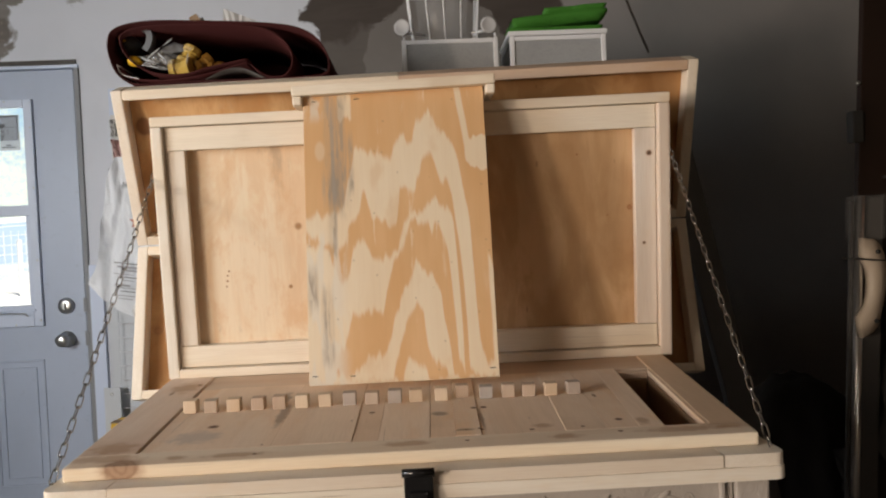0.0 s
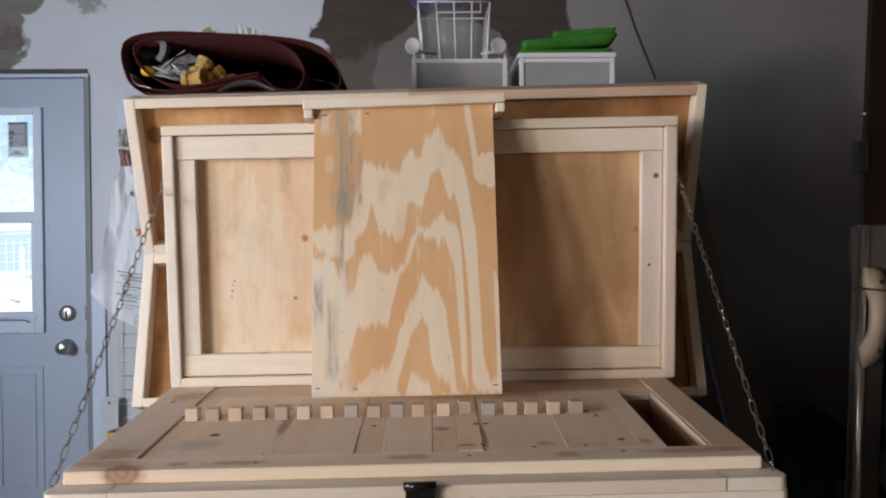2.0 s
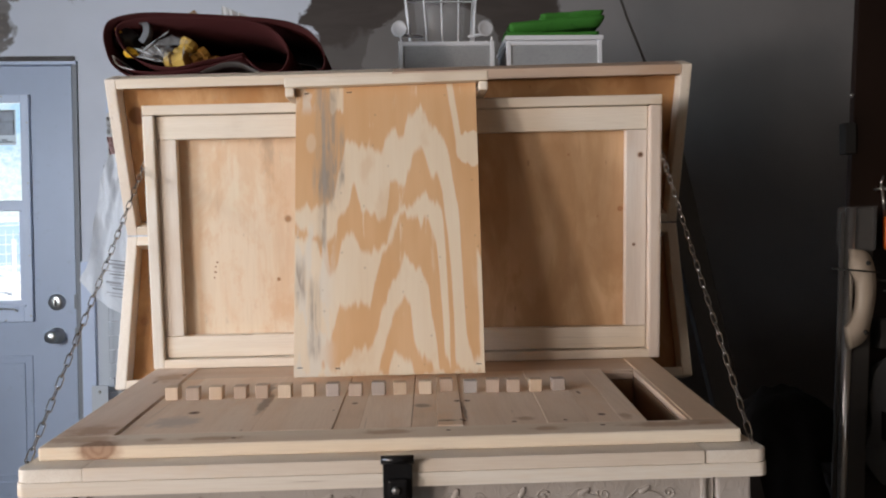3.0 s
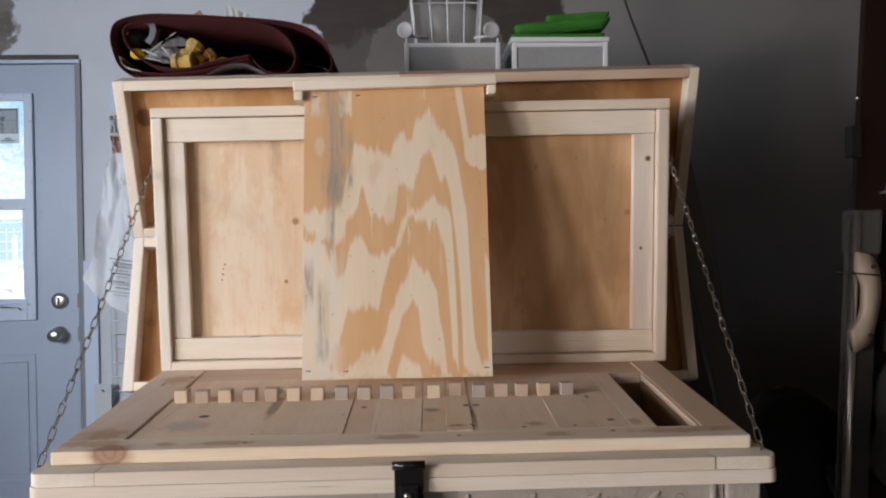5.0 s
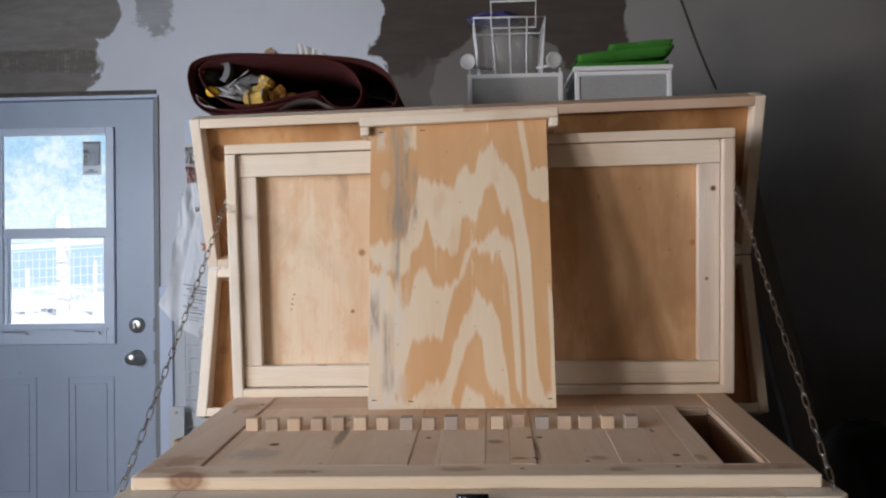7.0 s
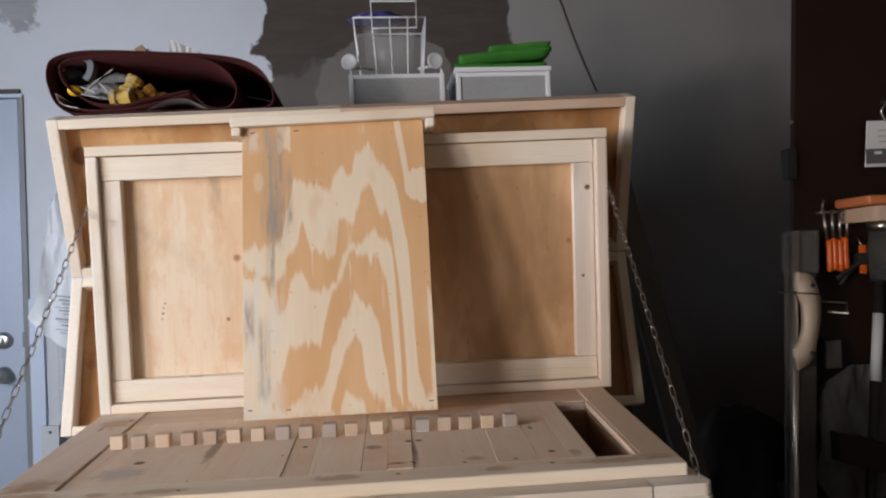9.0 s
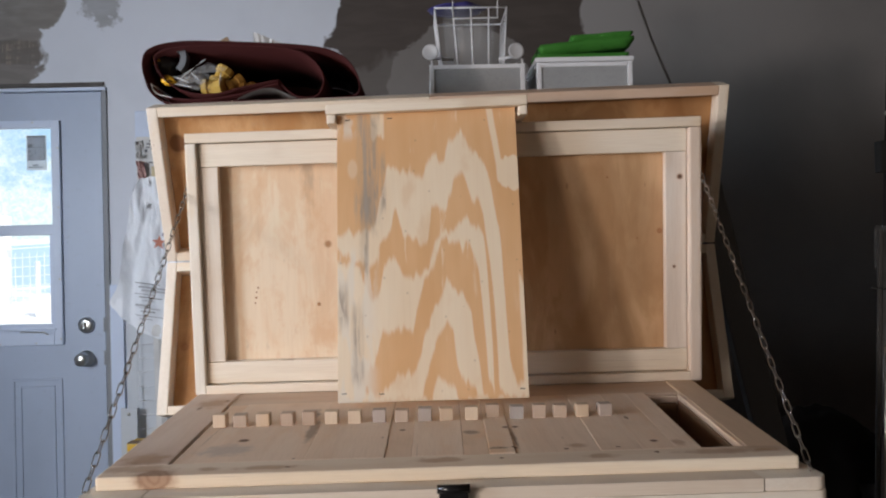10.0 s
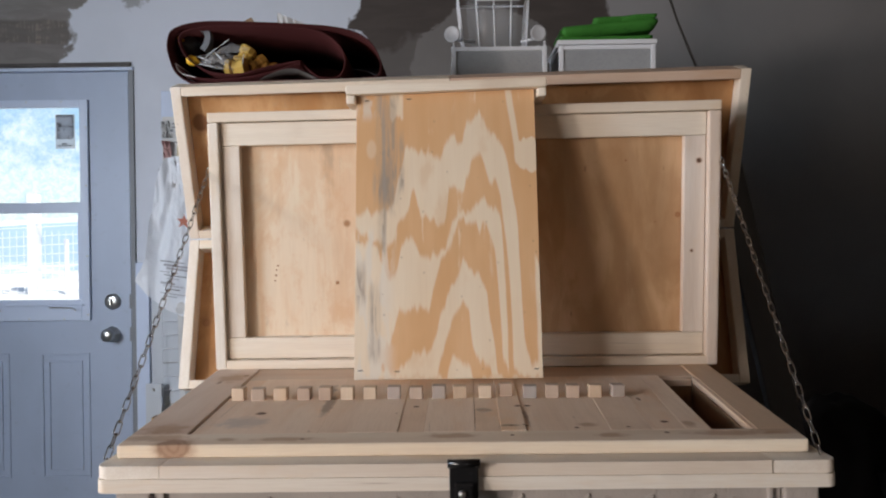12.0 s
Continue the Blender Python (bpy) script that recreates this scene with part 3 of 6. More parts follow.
def embossed():
    """Grey-white pressed panel with curling raised leaves."""
    k = Mat("embossed_panel", rough=0.5, spec=0.4)
    curls = k.cells((46, 46, 46))
    veins = k.noise((70, 70, 40), 2, twist=2.5)
    blot = k.noise((9, 9, 9), 3)
    col = k.mix(blot.ramp(0.4, 0.7), (0.47, 0.43, 0.40), (0.41, 0.375, 0.345))
    return k.done(col, bump=curls.ramp(0.1, 0.6) * 0.4 + veins.ramp(0.4, 0.7) * 0.3, depth=0.0016, strength=0.6)


EMBOSSED = embossed()


def perforated():
    """Grey panel with rows of small punched holes."""
    k = Mat("perforated_sheet", rough=0.5, spec=0.4)
    dots = k.cells((330, 1, 330))
    blot = k.noise((12, 12, 12), 3)
    col = k.mix(blot.ramp(0.4, 0.7), (0.345, 0.355, 0.362), (0.31, 0.318, 0.325))
    return k.done(k.mix(dots.ramp(0.25, 0.4, 1, 0), col, (0.27, 0.276, 0.282)), bump=dots, depth=0.0006, strength=0.6)


PERFORATED = perforated()


def clear(name, tint, rough, weight):
    """Clear or milky plastic and glass."""
    k = Mat(name, rough=rough)
    k.bsdf.inputs["Transmission Weight"].default_value = weight
    k.bsdf.inputs["IOR"].default_value = 1.12
    fold = k.noise((22, 22, 22), 4)
    return k.done(tint, bump=fold, depth=0.004, strength=0.35)




def thin_clear(name, alpha, folds=1.0):
    """Thin clear film: mostly see-through, with bright glints on its creases."""
    k = Mat(name, rough=0.16, spec=0.9)
    crease = k.noise((34, 34, 34), 4, twist=1.2)
    k.bsdf.inputs["Alpha"].default_value = alpha
    return k.done((0.86, 0.87, 0.88), bump=crease, depth=0.012 * folds, strength=1.0)


JUG_CLEAR = thin_clear("jug_wall", 0.05, 0.12)
BAG_FILM = thin_clear("crinkled_film", 0.10, 1.4)
# more opaque film for pieces that stand in for the bag's highlights
CREASE = thin_clear("folded_film", 0.17, 2.5)
GLINT = thin_clear("glint_strip_film", 0.40, 0.4)
BAG_CLEAR = clear("bag_film", (0.98, 0.98, 0.98), 0.05, 1.0)
BAG_CLEAR.node_tree.nodes["Principled BSDF"].inputs["IOR"].default_value = 1.25
JAR_GLASS = clear("jar_glass", (0.85, 0.88, 0.88), 0.04, 0.95)


def window_glass():
    k = Mat("window_glass", rough=0.0)
    k.bsdf.inputs["Transmission Weight"].default_value = 1.0
    k.bsdf.inputs["IOR"].default_value = 1.02
    return k.done((0.97, 0.98, 1.0))


PANE = window_glass()


def film():
    """Thin crumpled milky plastic film that lets light through."""
    k = Mat("milky_film", rough=0.35, spec=0.5)
    fold = k.noise((18, 18, 9), 4, twist=1.0)
    fine = k.noise((55, 55, 26), 4, twist=2.2)
    col = k.mix(fold.ramp(0.35, 0.65), (0.90, 0.93, 0.98), (0.93, 0.95, 0.99))
    k.bsdf.inputs["Alpha"].default_value = 0.90
    return k.done(col, bump=fold + fine * 0.6, depth=0.007, strength=0.5)


FILM = film()


def thin_paper(name, colour, alpha):
    """Thin paper that lets the light behind it through."""
    k = Mat(name, rough=0.8, spec=0.2)
    pulp = k.noise((90, 90, 90), 3)
    k.bsdf.inputs["Alpha"].default_value = alpha
    return k.done(k.mix(pulp.ramp(0.4, 0.7) * 0.3, colour, tuple(0.8 * v for v in colour)))


STICKER = thin_paper("sticker_paper", (0.80, 0.82, 0.86), 0.55)
STICKER_GREY = thin_paper("sticker_print", (0.46, 0.47, 0.52), 0.42)
BAG_GREY = painted("smoky_film", (0.11, 0.112, 0.115), 0.6, (0.07, 0.07, 0.072), 0.4, grain=40, depth=0.0015, spec=0.25)


def hillside():
    """Backdrop slope with bushes, far outside the door; it glows, with daylight and haze in its colour."""
    k = Mat("hillside_backdrop", rough=1.0, spec=0.0)
    x, y, z = k.xyz()
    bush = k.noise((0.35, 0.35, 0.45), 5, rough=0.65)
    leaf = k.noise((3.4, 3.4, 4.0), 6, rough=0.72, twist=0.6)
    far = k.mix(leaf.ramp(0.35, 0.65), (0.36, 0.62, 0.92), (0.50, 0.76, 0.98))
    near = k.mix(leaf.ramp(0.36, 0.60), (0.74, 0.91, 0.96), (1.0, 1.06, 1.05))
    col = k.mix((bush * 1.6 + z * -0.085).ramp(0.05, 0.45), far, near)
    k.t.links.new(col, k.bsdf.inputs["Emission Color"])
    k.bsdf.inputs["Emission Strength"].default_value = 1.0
    return k.done((0.1, 0.12, 0.1))


HILL = hillside()
FENCE_WHITE = painted("fence_whitewash", (0.90, 0.90, 0.89), 0.7, (0.7, 0.7, 0.68), 0.3)


def glaring_bank():
    """Sunlit bank: near-white scrub in front, blue-green meadow behind, with glare and haze put into the colour."""
    k = Mat("glare_bank", rough=0.95, spec=0.1)
    x, y, z = k.xyz()
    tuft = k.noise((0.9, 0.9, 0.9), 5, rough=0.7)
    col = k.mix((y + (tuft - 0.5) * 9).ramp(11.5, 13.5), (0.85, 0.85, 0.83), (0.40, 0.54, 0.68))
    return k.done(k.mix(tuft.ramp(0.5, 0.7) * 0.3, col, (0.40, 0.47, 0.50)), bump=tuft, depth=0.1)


BANK = glaring_bank()


# ---- mesh helpers ----
def thing(name, at, label, category, group="", kind="", turn=(0, 0, 0)):
    """An Empty at its base; its parts are built in world coordinates and then turn with it, in degrees."""
    ob = new(name)
    ob.empty_display_size = 0.05
    ob["pivot"] = at
    ob.matrix_basis = pose(*at, *turn)
    return tagged(ob, label, category, group, kind)


def part(name, bm, material, parent, label="", smooth=False):
    mesh = bpy.data.meshes.new(name)
    bmesh.ops.recalc_face_normals(bm, faces=bm.faces)
    bm.to_mesh(mesh)
    bm.free()
    mesh.materials.append(material)
    if smooth:
        mesh.shade_smooth()
    ob = new(name, mesh)
    if parent is not None:
        ob.parent = parent
        top = parent
        while top.parent is not None:
            top = top.parent
        if top is parent:
            ob.matrix_parent_inverse = Matrix.Translation(-Vector(parent["pivot"])) if "pivot" in parent else Matrix()
    return tagged(ob, label)


def add_box(bm, lo, hi, bevel=0.0015, matrix=None, segments=2):
    made = bmesh.ops.create_cube(bm, size=1.0)["verts"]
    lo, hi = Vector(lo), Vector(hi)
    for v in made:
        v.co = Vector([lo[n] + (v.co[n] + 0.5) * (hi[n] - lo[n]) for n in range(3)])
    if bevel:
        edges = list({e for v in made for e in v.link_edges})
        out = bmesh.ops.bevel(bm, geom=edges, offset=bevel, segments=segments, profile=0.6, affect="EDGES")
        made = [v for v in out["verts"]] or made
    if matrix is not None:
        bmesh.ops.transform(bm, matrix=matrix, verts=list({v for v in made if v.is_valid}))
    return bm


def rounded_board(name, lo, hi, radius, ends, material, parent, label="", bevel=0.0012):
    """A flat board whose named upright corners (pairs of -1 or 1 for x and y) are rounded."""
    bm = bmesh.new()
    outline = []
    for sx, sy in ((-1, -1), (1, -1), (1, 1), (-1, 1)):
        cx, cy = (lo[0], 0, hi[0])[sx + 1], (lo[1], 0, hi[1])[sy + 1]
        if (sx, sy) not in ends:
            outline.append((cx, cy))
            continue
        start = {(-1, -1): 180, (1, -1): 270, (1, 1): 0, (-1, 1): 90}[(sx, sy)]
        for q in range(7):
            t = radians(start + 15 * q)
            outline.append((cx - sx * radius + radius * math.cos(t), cy - sy * radius + radius * math.sin(t)))
    low = [bm.verts.new((x, y, lo[2])) for x, y in outline]
    top = [bm.verts.new((x, y, hi[2])) for x, y in outline]
    bm.faces.new(low[::-1])
    bm.faces.new(top)
    for q in range(len(outline)):
        w = (q + 1) % len(outline)
        bm.faces.new((low[q], low[w], top[w], top[q]))
    flat = [e for e in bm.edges if abs(e.verts[0].co.z - e.verts[1].co.z) < 1e-6]
    bmesh.ops.bevel(bm, geom=flat, offset=bevel, segments=2, profile=0.6, affect="EDGES")
    return part(name, bm, material, parent, label)


def board(name, lo, hi, material, parent, label="", bevel=0.0018, matrix=None):
    return part(name, add_box(bmesh.new(), lo, hi, bevel, matrix), material, parent, label)


def add_tube(bm, points, radius, sides=8, closed=False):
    """A round bar along a line of points."""
    points = [Vector(p) for p in points]
    count, rings, side = len(points), [], None
    for n, p in enumerate(points):
        a = points[n - 1] if n or closed else p
        b = points[(n + 1) % count] if n < count - 1 or closed else p
        ahead = (b - a).normalized()
        side = ahead.orthogonal().normalized() if side is None else (side - ahead * side.dot(ahead)).normalized()
        up = ahead.cross(side)
        r = radius[n] if isinstance(radius, (list, tuple)) else radius
        rings.append([bm.verts.new(p + (side * math.cos(t) + up * math.sin(t)) * r) for t in (2 * math.pi * q / sides for q in range(sides))])
    for n in range(count if closed else count - 1):
        one, two = rings[n], rings[(n + 1) % count]
        for q in range(sides):
            bm.faces.new((one[q], one[(q + 1) % sides], two[(q + 1) % sides], two[q]))
    if not closed:
        bm.faces.new(rings[0][::-1])
        bm.faces.new(rings[-1])
    return bm


def tube(name, points, radius, material, parent, label="", sides=8, closed=False):
    return part(name, add_tube(bmesh.new(), points, radius, sides, closed), material, parent, label, smooth=True)


def lathe(name, profile, origin, axis, material, parent, label="", sides=28):
    """A turned piece: (distance along the axis, radius) from origin."""
    bm = bmesh.new()
    axis = Vector(axis).normalized()
    side = axis.orthogonal().normalized()
    up = axis.cross(side)
    rings = [[bm.verts.new(Vector(origin) + axis * d + (side * math.cos(t) + up * math.sin(t)) * max(r, 1e-4)) for t in (2 * math.pi * q / sides for q in range(sides))] for d, r in profile]
    for one, two in zip(rings, rings[1:]):
        for q in range(sides):
            bm.faces.new((one[q], one[(q + 1) % sides], two[(q + 1) % sides], two[q]))
    bm.faces.new(rings[0][::-1])
    bm.faces.new(rings[-1])
    return part(name, bm, material, parent, label, smooth=True)


def smooth_line(points, steps=8, closed=False):
    """A rounded line through points (Catmull-Rom)."""
    pts = [Vector(p) for p in points]
    out, count = [], len(pts)
    for n in range(count if closed else count - 1):
        if closed:
            a, b, c, d = (pts[(n + q) % count] for q in (-1, 0, 1, 2))
        else:
            a, b, c, d = pts[max(n - 1, 0)], pts[n], pts[n + 1], pts[min(n + 2, count - 1)]
        for q in range(steps):
            t = q / steps
            out.append(0.5 * (2 * b + (c - a) * t + (2 * a - 5 * b + 4 * c - d) * t * t + (3 * b - a - 3 * c + d) * t ** 3))
    if not closed:
        out.append(pts[-1])
    return out


def strip_band(line, y0, y1, thick, closed):
    """A band of cloth whose edge runs along a line in the x-z plane."""
    bm = bmesh.new()
    count, rings = len(line), []
    for n, p in enumerate(line):
        a = line[n - 1] if n or closed else p
        b = line[(n + 1) % count] if n < count - 1 or closed else p
        d = (b - a).normalized()
        across = Vector((-d.z, 0, d.x)) * thick / 2
        sag = 0.004 * noise.noise(Vector((p.x * 9, 0, p.z * 9)))
        rings.append([bm.verts.new((p + across * s + Vector((0, y + sag, 0)))) for s, y in ((-1, y0), (1, y0), (1, y1), (-1, y1))])
    for n in range(count if closed else count - 1):
        one, two = rings[n], rings[(n + 1) % count]
        for q in range(4):
            bm.faces.new((one[q], one[(q + 1) % 4], two[(q + 1) % 4], two[q]))
    if not closed:
        bm.faces.new(rings[0][::-1])
        bm.faces.new(rings[-1])
    return bm


def lump(centre, size, rough, seed, detail=3):
    """A crumpled closed shape."""
    bm = bmesh.new()
    bmesh.ops.create_icosphere(bm, subdivisions=detail, radius=1.0)
    for v in bm.verts:
        w = 1 + rough * noise.fractal(v.co * 1.8 + Vector((seed, seed * 2, 0)), 0.8, 2.1, 4)
        v.co = Vector(centre) + Vector([v.co[n] * size[n] * w for n in range(3)])
    return bm


def sheet(corner, across, down, bulge, seed, nx=26, nz=36, outline=None):
    """A hanging crumpled film: a grid with folds; outline gives (left, right) shares of the width for each share of the height."""
    bm = bmesh.new()
    corner, across, down = Vector(corner), Vector(across), Vector(down)
    out = across.cross(down).normalized()
    rows = []
    for j in range(nz + 1):
        v = j / nz
        lo, hi = outline(v) if outline else (0, 1)
        row = []
        for i in range(nx + 1):
            u = lo + (hi - lo) * i / nx
            fold = noise.fractal(Vector((u * 5 + seed, v * 2.2, seed)), 0.9, 2.0, 4)
            row.append(bm.verts.new(corner + across * u + down * v + out * bulge * fold))
        rows.append(row)
    for a, b in zip(rows, rows[1:]):
        for i in range(nx):
            bm.faces.new((a[i], a[i + 1], b[i + 1], b[i]))
    return bm


# ---- the room ----
WALL_Y = 3.415
DOOR = (-2.330, -1.420, 2.035)   # left edge, right edge, height


def room():
    def wall(name, pieces, material, label):
        bm = bmesh.new()
        for lo, hi in pieces:
            add_box(bm, lo, hi, 0)
        ob = part(name, bm, material, None)
        tagged(ob, label, "wall", kind="structure")
    l, r, h = DOOR
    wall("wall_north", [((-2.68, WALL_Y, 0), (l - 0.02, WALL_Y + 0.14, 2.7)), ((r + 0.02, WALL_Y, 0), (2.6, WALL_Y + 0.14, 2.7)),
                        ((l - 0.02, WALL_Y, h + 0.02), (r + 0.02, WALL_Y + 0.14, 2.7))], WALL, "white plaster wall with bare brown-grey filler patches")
    wall("wall_west", [((-2.68, -4.32, 0), (-2.56, -2.15, 2.7)), ((-2.68, -2.15, 2.48), (-2.56, -1.24, 2.7)), ((-2.68, -1.24, 0), (-2.56, -0.92, 2.7)),
                       ((-2.68, -0.92, 0), (-2.56, -0.56, 1.08)), ((-2.68, -0.92, 1.48), (-2.56, -0.56, 2.7)), ((-2.68, -0.56, 0), (-2.56, -0.10, 2.7)),
                       ((-2.68, -0.10, 0), (-2.56, 0.70, 1.27)), ((-2.68, -0.10, 2.23), (-2.56, 0.70, 2.7)), ((-2.68, 0.70, 0), (-2.56, WALL_Y, 2.7))],
         PLASTER, "plain grey plaster wall with an open doorway and two window openings")
    wall("wall_east", [((2.6, -4.32, 0), (2.72, WALL_Y + 0.14, 2.7))], DARK_WALL, "unseen side wall, dark to limit bounced light")
    # unseen wall; its opening is added only for the fill lamp
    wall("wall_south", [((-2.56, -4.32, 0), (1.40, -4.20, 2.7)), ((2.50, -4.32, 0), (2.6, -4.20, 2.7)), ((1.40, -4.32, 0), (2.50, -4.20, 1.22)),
                        ((1.40, -4.32, 2.38), (2.50, -4.20, 2.7))], DARK_WALL, "unseen back wall with an opening added for the fill lamp")
    wall("floor", [((-2.68, -4.32, -0.1), (2.72, WALL_Y + 0.14, 0))], CONCRETE, "stained grey concrete garage floor")
    wall("ceiling", [((-2.68, -4.32, 2.7), (2.72, WALL_Y + 0.14, 2.8))], PLASTER, "plain grey plaster ceiling")
    bpy.data.objects["floor"]["category"] = "floor"
    bpy.data.objects["ceiling"]["category"] = "ceiling"
    cord = thing("slack_cable", (0.9, WALL_Y - 0.006, 2.3), "thin grey cable running slantwise down the wall", "cable")
    tube("cable_run", [(0.78, WALL_Y - 0.006, 2.66), (0.874, WALL_Y - 0.006, 2.363), (0.918, WALL_Y - 0.006, 2.227), (0.962, WALL_Y - 0.006, 2.112), (1.00, WALL_Y - 0.006, 2.02)], 0.003, PLASTER, cord)
    ob = board("drip_ledge", (-2.39, WALL_Y - 0.012, 2.058), (-1.405, WALL_Y - 0.002, 2.076), GAP_DARK, None, bevel=0.002)
    tagged(ob, "dark gap strip above the door frame", "trim", kind="structure")


def entrance_door():
    l, r, h = DOOR
    y0, y1 = WALL_Y - 0.004, WALL_Y + 0.040
    door = thing("door_1", (l, y0, 0), "grey-blue painted steel door with a half window, closed", "door", kind="structure")
    gx0, gx1, gz0, gz1 = -2.085, -1.625, 1.065, 1.885
    bm = bmesh.new()
    for lo, hi in (((l, y0, 0.01), (gx0 - 0.03, y1, h)), ((gx1 + 0.03, y0, 0.01), (r, y1, h)), ((gx0 - 0.03, y0, 0.01), (gx1 + 0.03, y1, gz0 - 0.05)),
                   ((gx0 - 0.03, y0, gz1 + 0.03), (gx1 + 0.03, y1, h))):
        add_box(bm, lo, hi, 0)
    part("door_leaf", bm, DOOR_PAINT, door)
    for px0, px1 in ((-2.17, -1.945), (-1.81, -1.60)):
        for pz0, pz1 in ((0.30, 0.835),):
            for d, w in ((0.0, 0.010), (0.032, 0.007)):
                bm = bmesh.new()
                a, b, c, e = px0 + d, px1 - d, pz0 + d, pz1 - d
                for lo, hi in (((a, y0 - 0.005, c), (b, y0 + 0.002, c + w)), ((a, y0 - 0.005, e - w), (b, y0 + 0.002, e)),
                               ((a, y0 - 0.005, c + w), (a + w, y0 + 0.002, e - w)), ((b - w, y0 - 0.005, c + w), (b, y0 + 0.002, e - w))):
                    add_box(bm, lo, hi, 0.0022)
                part("panel_moulding", bm, DOOR_PAINT, door)
    # half window: raised frame, sash, meeting rail, sill with clips
    f0, f1, g0, g1 = gx0 - 0.045, gx1 + 0.035, gz0 - 0.090, gz1 + 0.032
    for name, lo, hi in (("lite_frame", (f0, y0 - 0.016, g0), (gx0, y0 + 0.004, g1)), ("lite_frame", (gx1, y0 - 0.016, g0), (f1, y0 + 0.004, g1)),
                         ("lite_frame", (gx0, y0 - 0.016, gz1), (gx1, y0 + 0.004, g1)), ("lite_frame", (gx0, y0 - 0.016, g0), (gx1, y0 + 0.004, gz0)),
                         ("meeting_rail", (gx0, y0 - 0.010, 1.437), (gx1, y0 + 0.03, 1.480))):
        board(name, lo, hi, LITE_PAINT, door, bevel=0.003)
    for lo, hi in (((gx0, y0 + 0.004, 1.065), (gx0 + 0.012, y0 + 0.03, 1.437)), ((gx1 - 0.022, y0 + 0.004, 1.065), (gx1, y0 + 0.03, 1.437))):
        board("sash_stile", lo, hi, LITE_PAINT, door, bevel=0.002)
    board("sill_ledge", (gx0 - 0.01, y0 - 0.026, gz0 - 0.026), (gx1 + 0.01, y0 - 0.012, gz0 - 0.018), LITE_PAINT, door, bevel=0.002)
    for x in (-2.02, -1.70):
        tube("sash_clip", [(x - 0.06, y0 - 0.028, gz0 - 0.032), (x + 0.04, y0 - 0.028, gz0 - 0.034), (x + 0.055, y0 - 0.03, gz0 - 0.045)], 0.003, STEEL, door, "small metal sash clip", 6)
    for z in (1.00, 1.25, 1.55, 1.80):
        lathe("frame_screw", [(0, 0.004), (0.002, 0.0035), (0.003, 0.001)], (f1 - 0.008, y0 - 0.016, z), (0, -1, 0), STEEL, door, sides=8)
    for x in (-2.0, -1.85, -1.70):
        for z in (g0 + 0.008, g1 - 0.008):
            lathe("frame_screw", [(0, 0.004), (0.002, 0.0035), (0.003, 0.001)], (x, y0 - 0.016, z), (0, -1, 0), STEEL, door, sides=8)
    for z0, z1, y in ((1.480, gz1, y0 + 0.012), (gz0, 1.437, y0 + 0.020)):
        pane = board("pane", (gx0 + 0.001, y, z0), (gx1 - 0.001, y + 0.003, z1), PANE, door, bevel=0)
        pane.visible_shadow = False
    # sticker on the upper pane
    sticker = board("sticker", (-1.738, y0 + 0.008, 1.712), (-1.655, y0 + 0.0095, 1.858), STICKER, door, "thin printed paper sticker on the glass", bevel=0)
    board("print_field", (-1.733, y0 + 0.0070, 1.752), (-1.662, y0 + 0.0078, 1.848), STICKER_GREY, sticker, "grey printed field", bevel=0)
    for x0, x1, z0, z1 in ((-1.736, -1.664, 1.848, 1.856), (-1.664, -1.660, 1.756, 1.856), (-1.733, -1.660, 1.806, 1.8085), (-1.733, -1.712, 1.806, 1.822),
                           (-1.731, -1.718, 1.786, 1.796), (-1.731, -1.716, 1.766, 1.774), (-1.712, -1.690, 1.730, 1.735), (-1.728, -1.670, 1.722, 1.726), (-1.731, -1.720, 1.756, 1.761)):
        board("print_bar", (x0, y0 + 0.0055, z0), (x1, y0 + 0.0066, z1), INK, sticker, bevel=0)
    # lock and knob
    lathe("deadbolt", [(0, 0.034), (0.008, 0.034), (0.016, 0.030), (0.020, 0.020), (0.021, 0.0)], (-1.497, y0, 1.054), (0, -1, 0), STEEL, door, "round nickel deadbolt")
    board("turn_piece", (-1.502, y0 - 0.034, 1.040), (-1.492, y0 - 0.018, 1.068), STEEL, door, bevel=0.003)
    lathe("knob", [(0, 0.034), (0.006, 0.034), (0.010, 0.016), (0.028, 0.014), (0.036, 0.022), (0.050, 0.028), (0.062, 0.026), (0.068, 0.018), (0.069, 0.0)], (-1.500, y0, 0.914), (0, -1, 0), STEEL, door, "round nickel door knob")
    for z in (1.054, 0.914):
        board("strike", (r - 0.004, y0 - 0.008, z - 0.03), (r + 0.012, y0 + 0.004, z + 0.03), JAMB_GREY, door, bevel=0.001)
    # frame round the door
    frame_ = thing("door_trim", (r, WALL_Y, 0), "white painted door jamb and stop", "trim", kind="structure")
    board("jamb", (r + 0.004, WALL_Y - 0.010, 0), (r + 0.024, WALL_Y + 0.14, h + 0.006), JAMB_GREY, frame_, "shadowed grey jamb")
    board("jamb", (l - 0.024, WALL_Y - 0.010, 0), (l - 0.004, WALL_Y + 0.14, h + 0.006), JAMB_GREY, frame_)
    board("head", (l - 0.024, WALL_Y - 0.014, h + 0.006), (r + 0.024, WALL_Y + 0.14, h + 0.020), TRIM_PAINT, frame_)
    board("casing", (r + 0.0245, WALL_Y - 0.016, 0), (r + 0.080, WALL_Y - 0.001, 1.22), TRIM_PAINT, frame_, "white casing board beside the door")


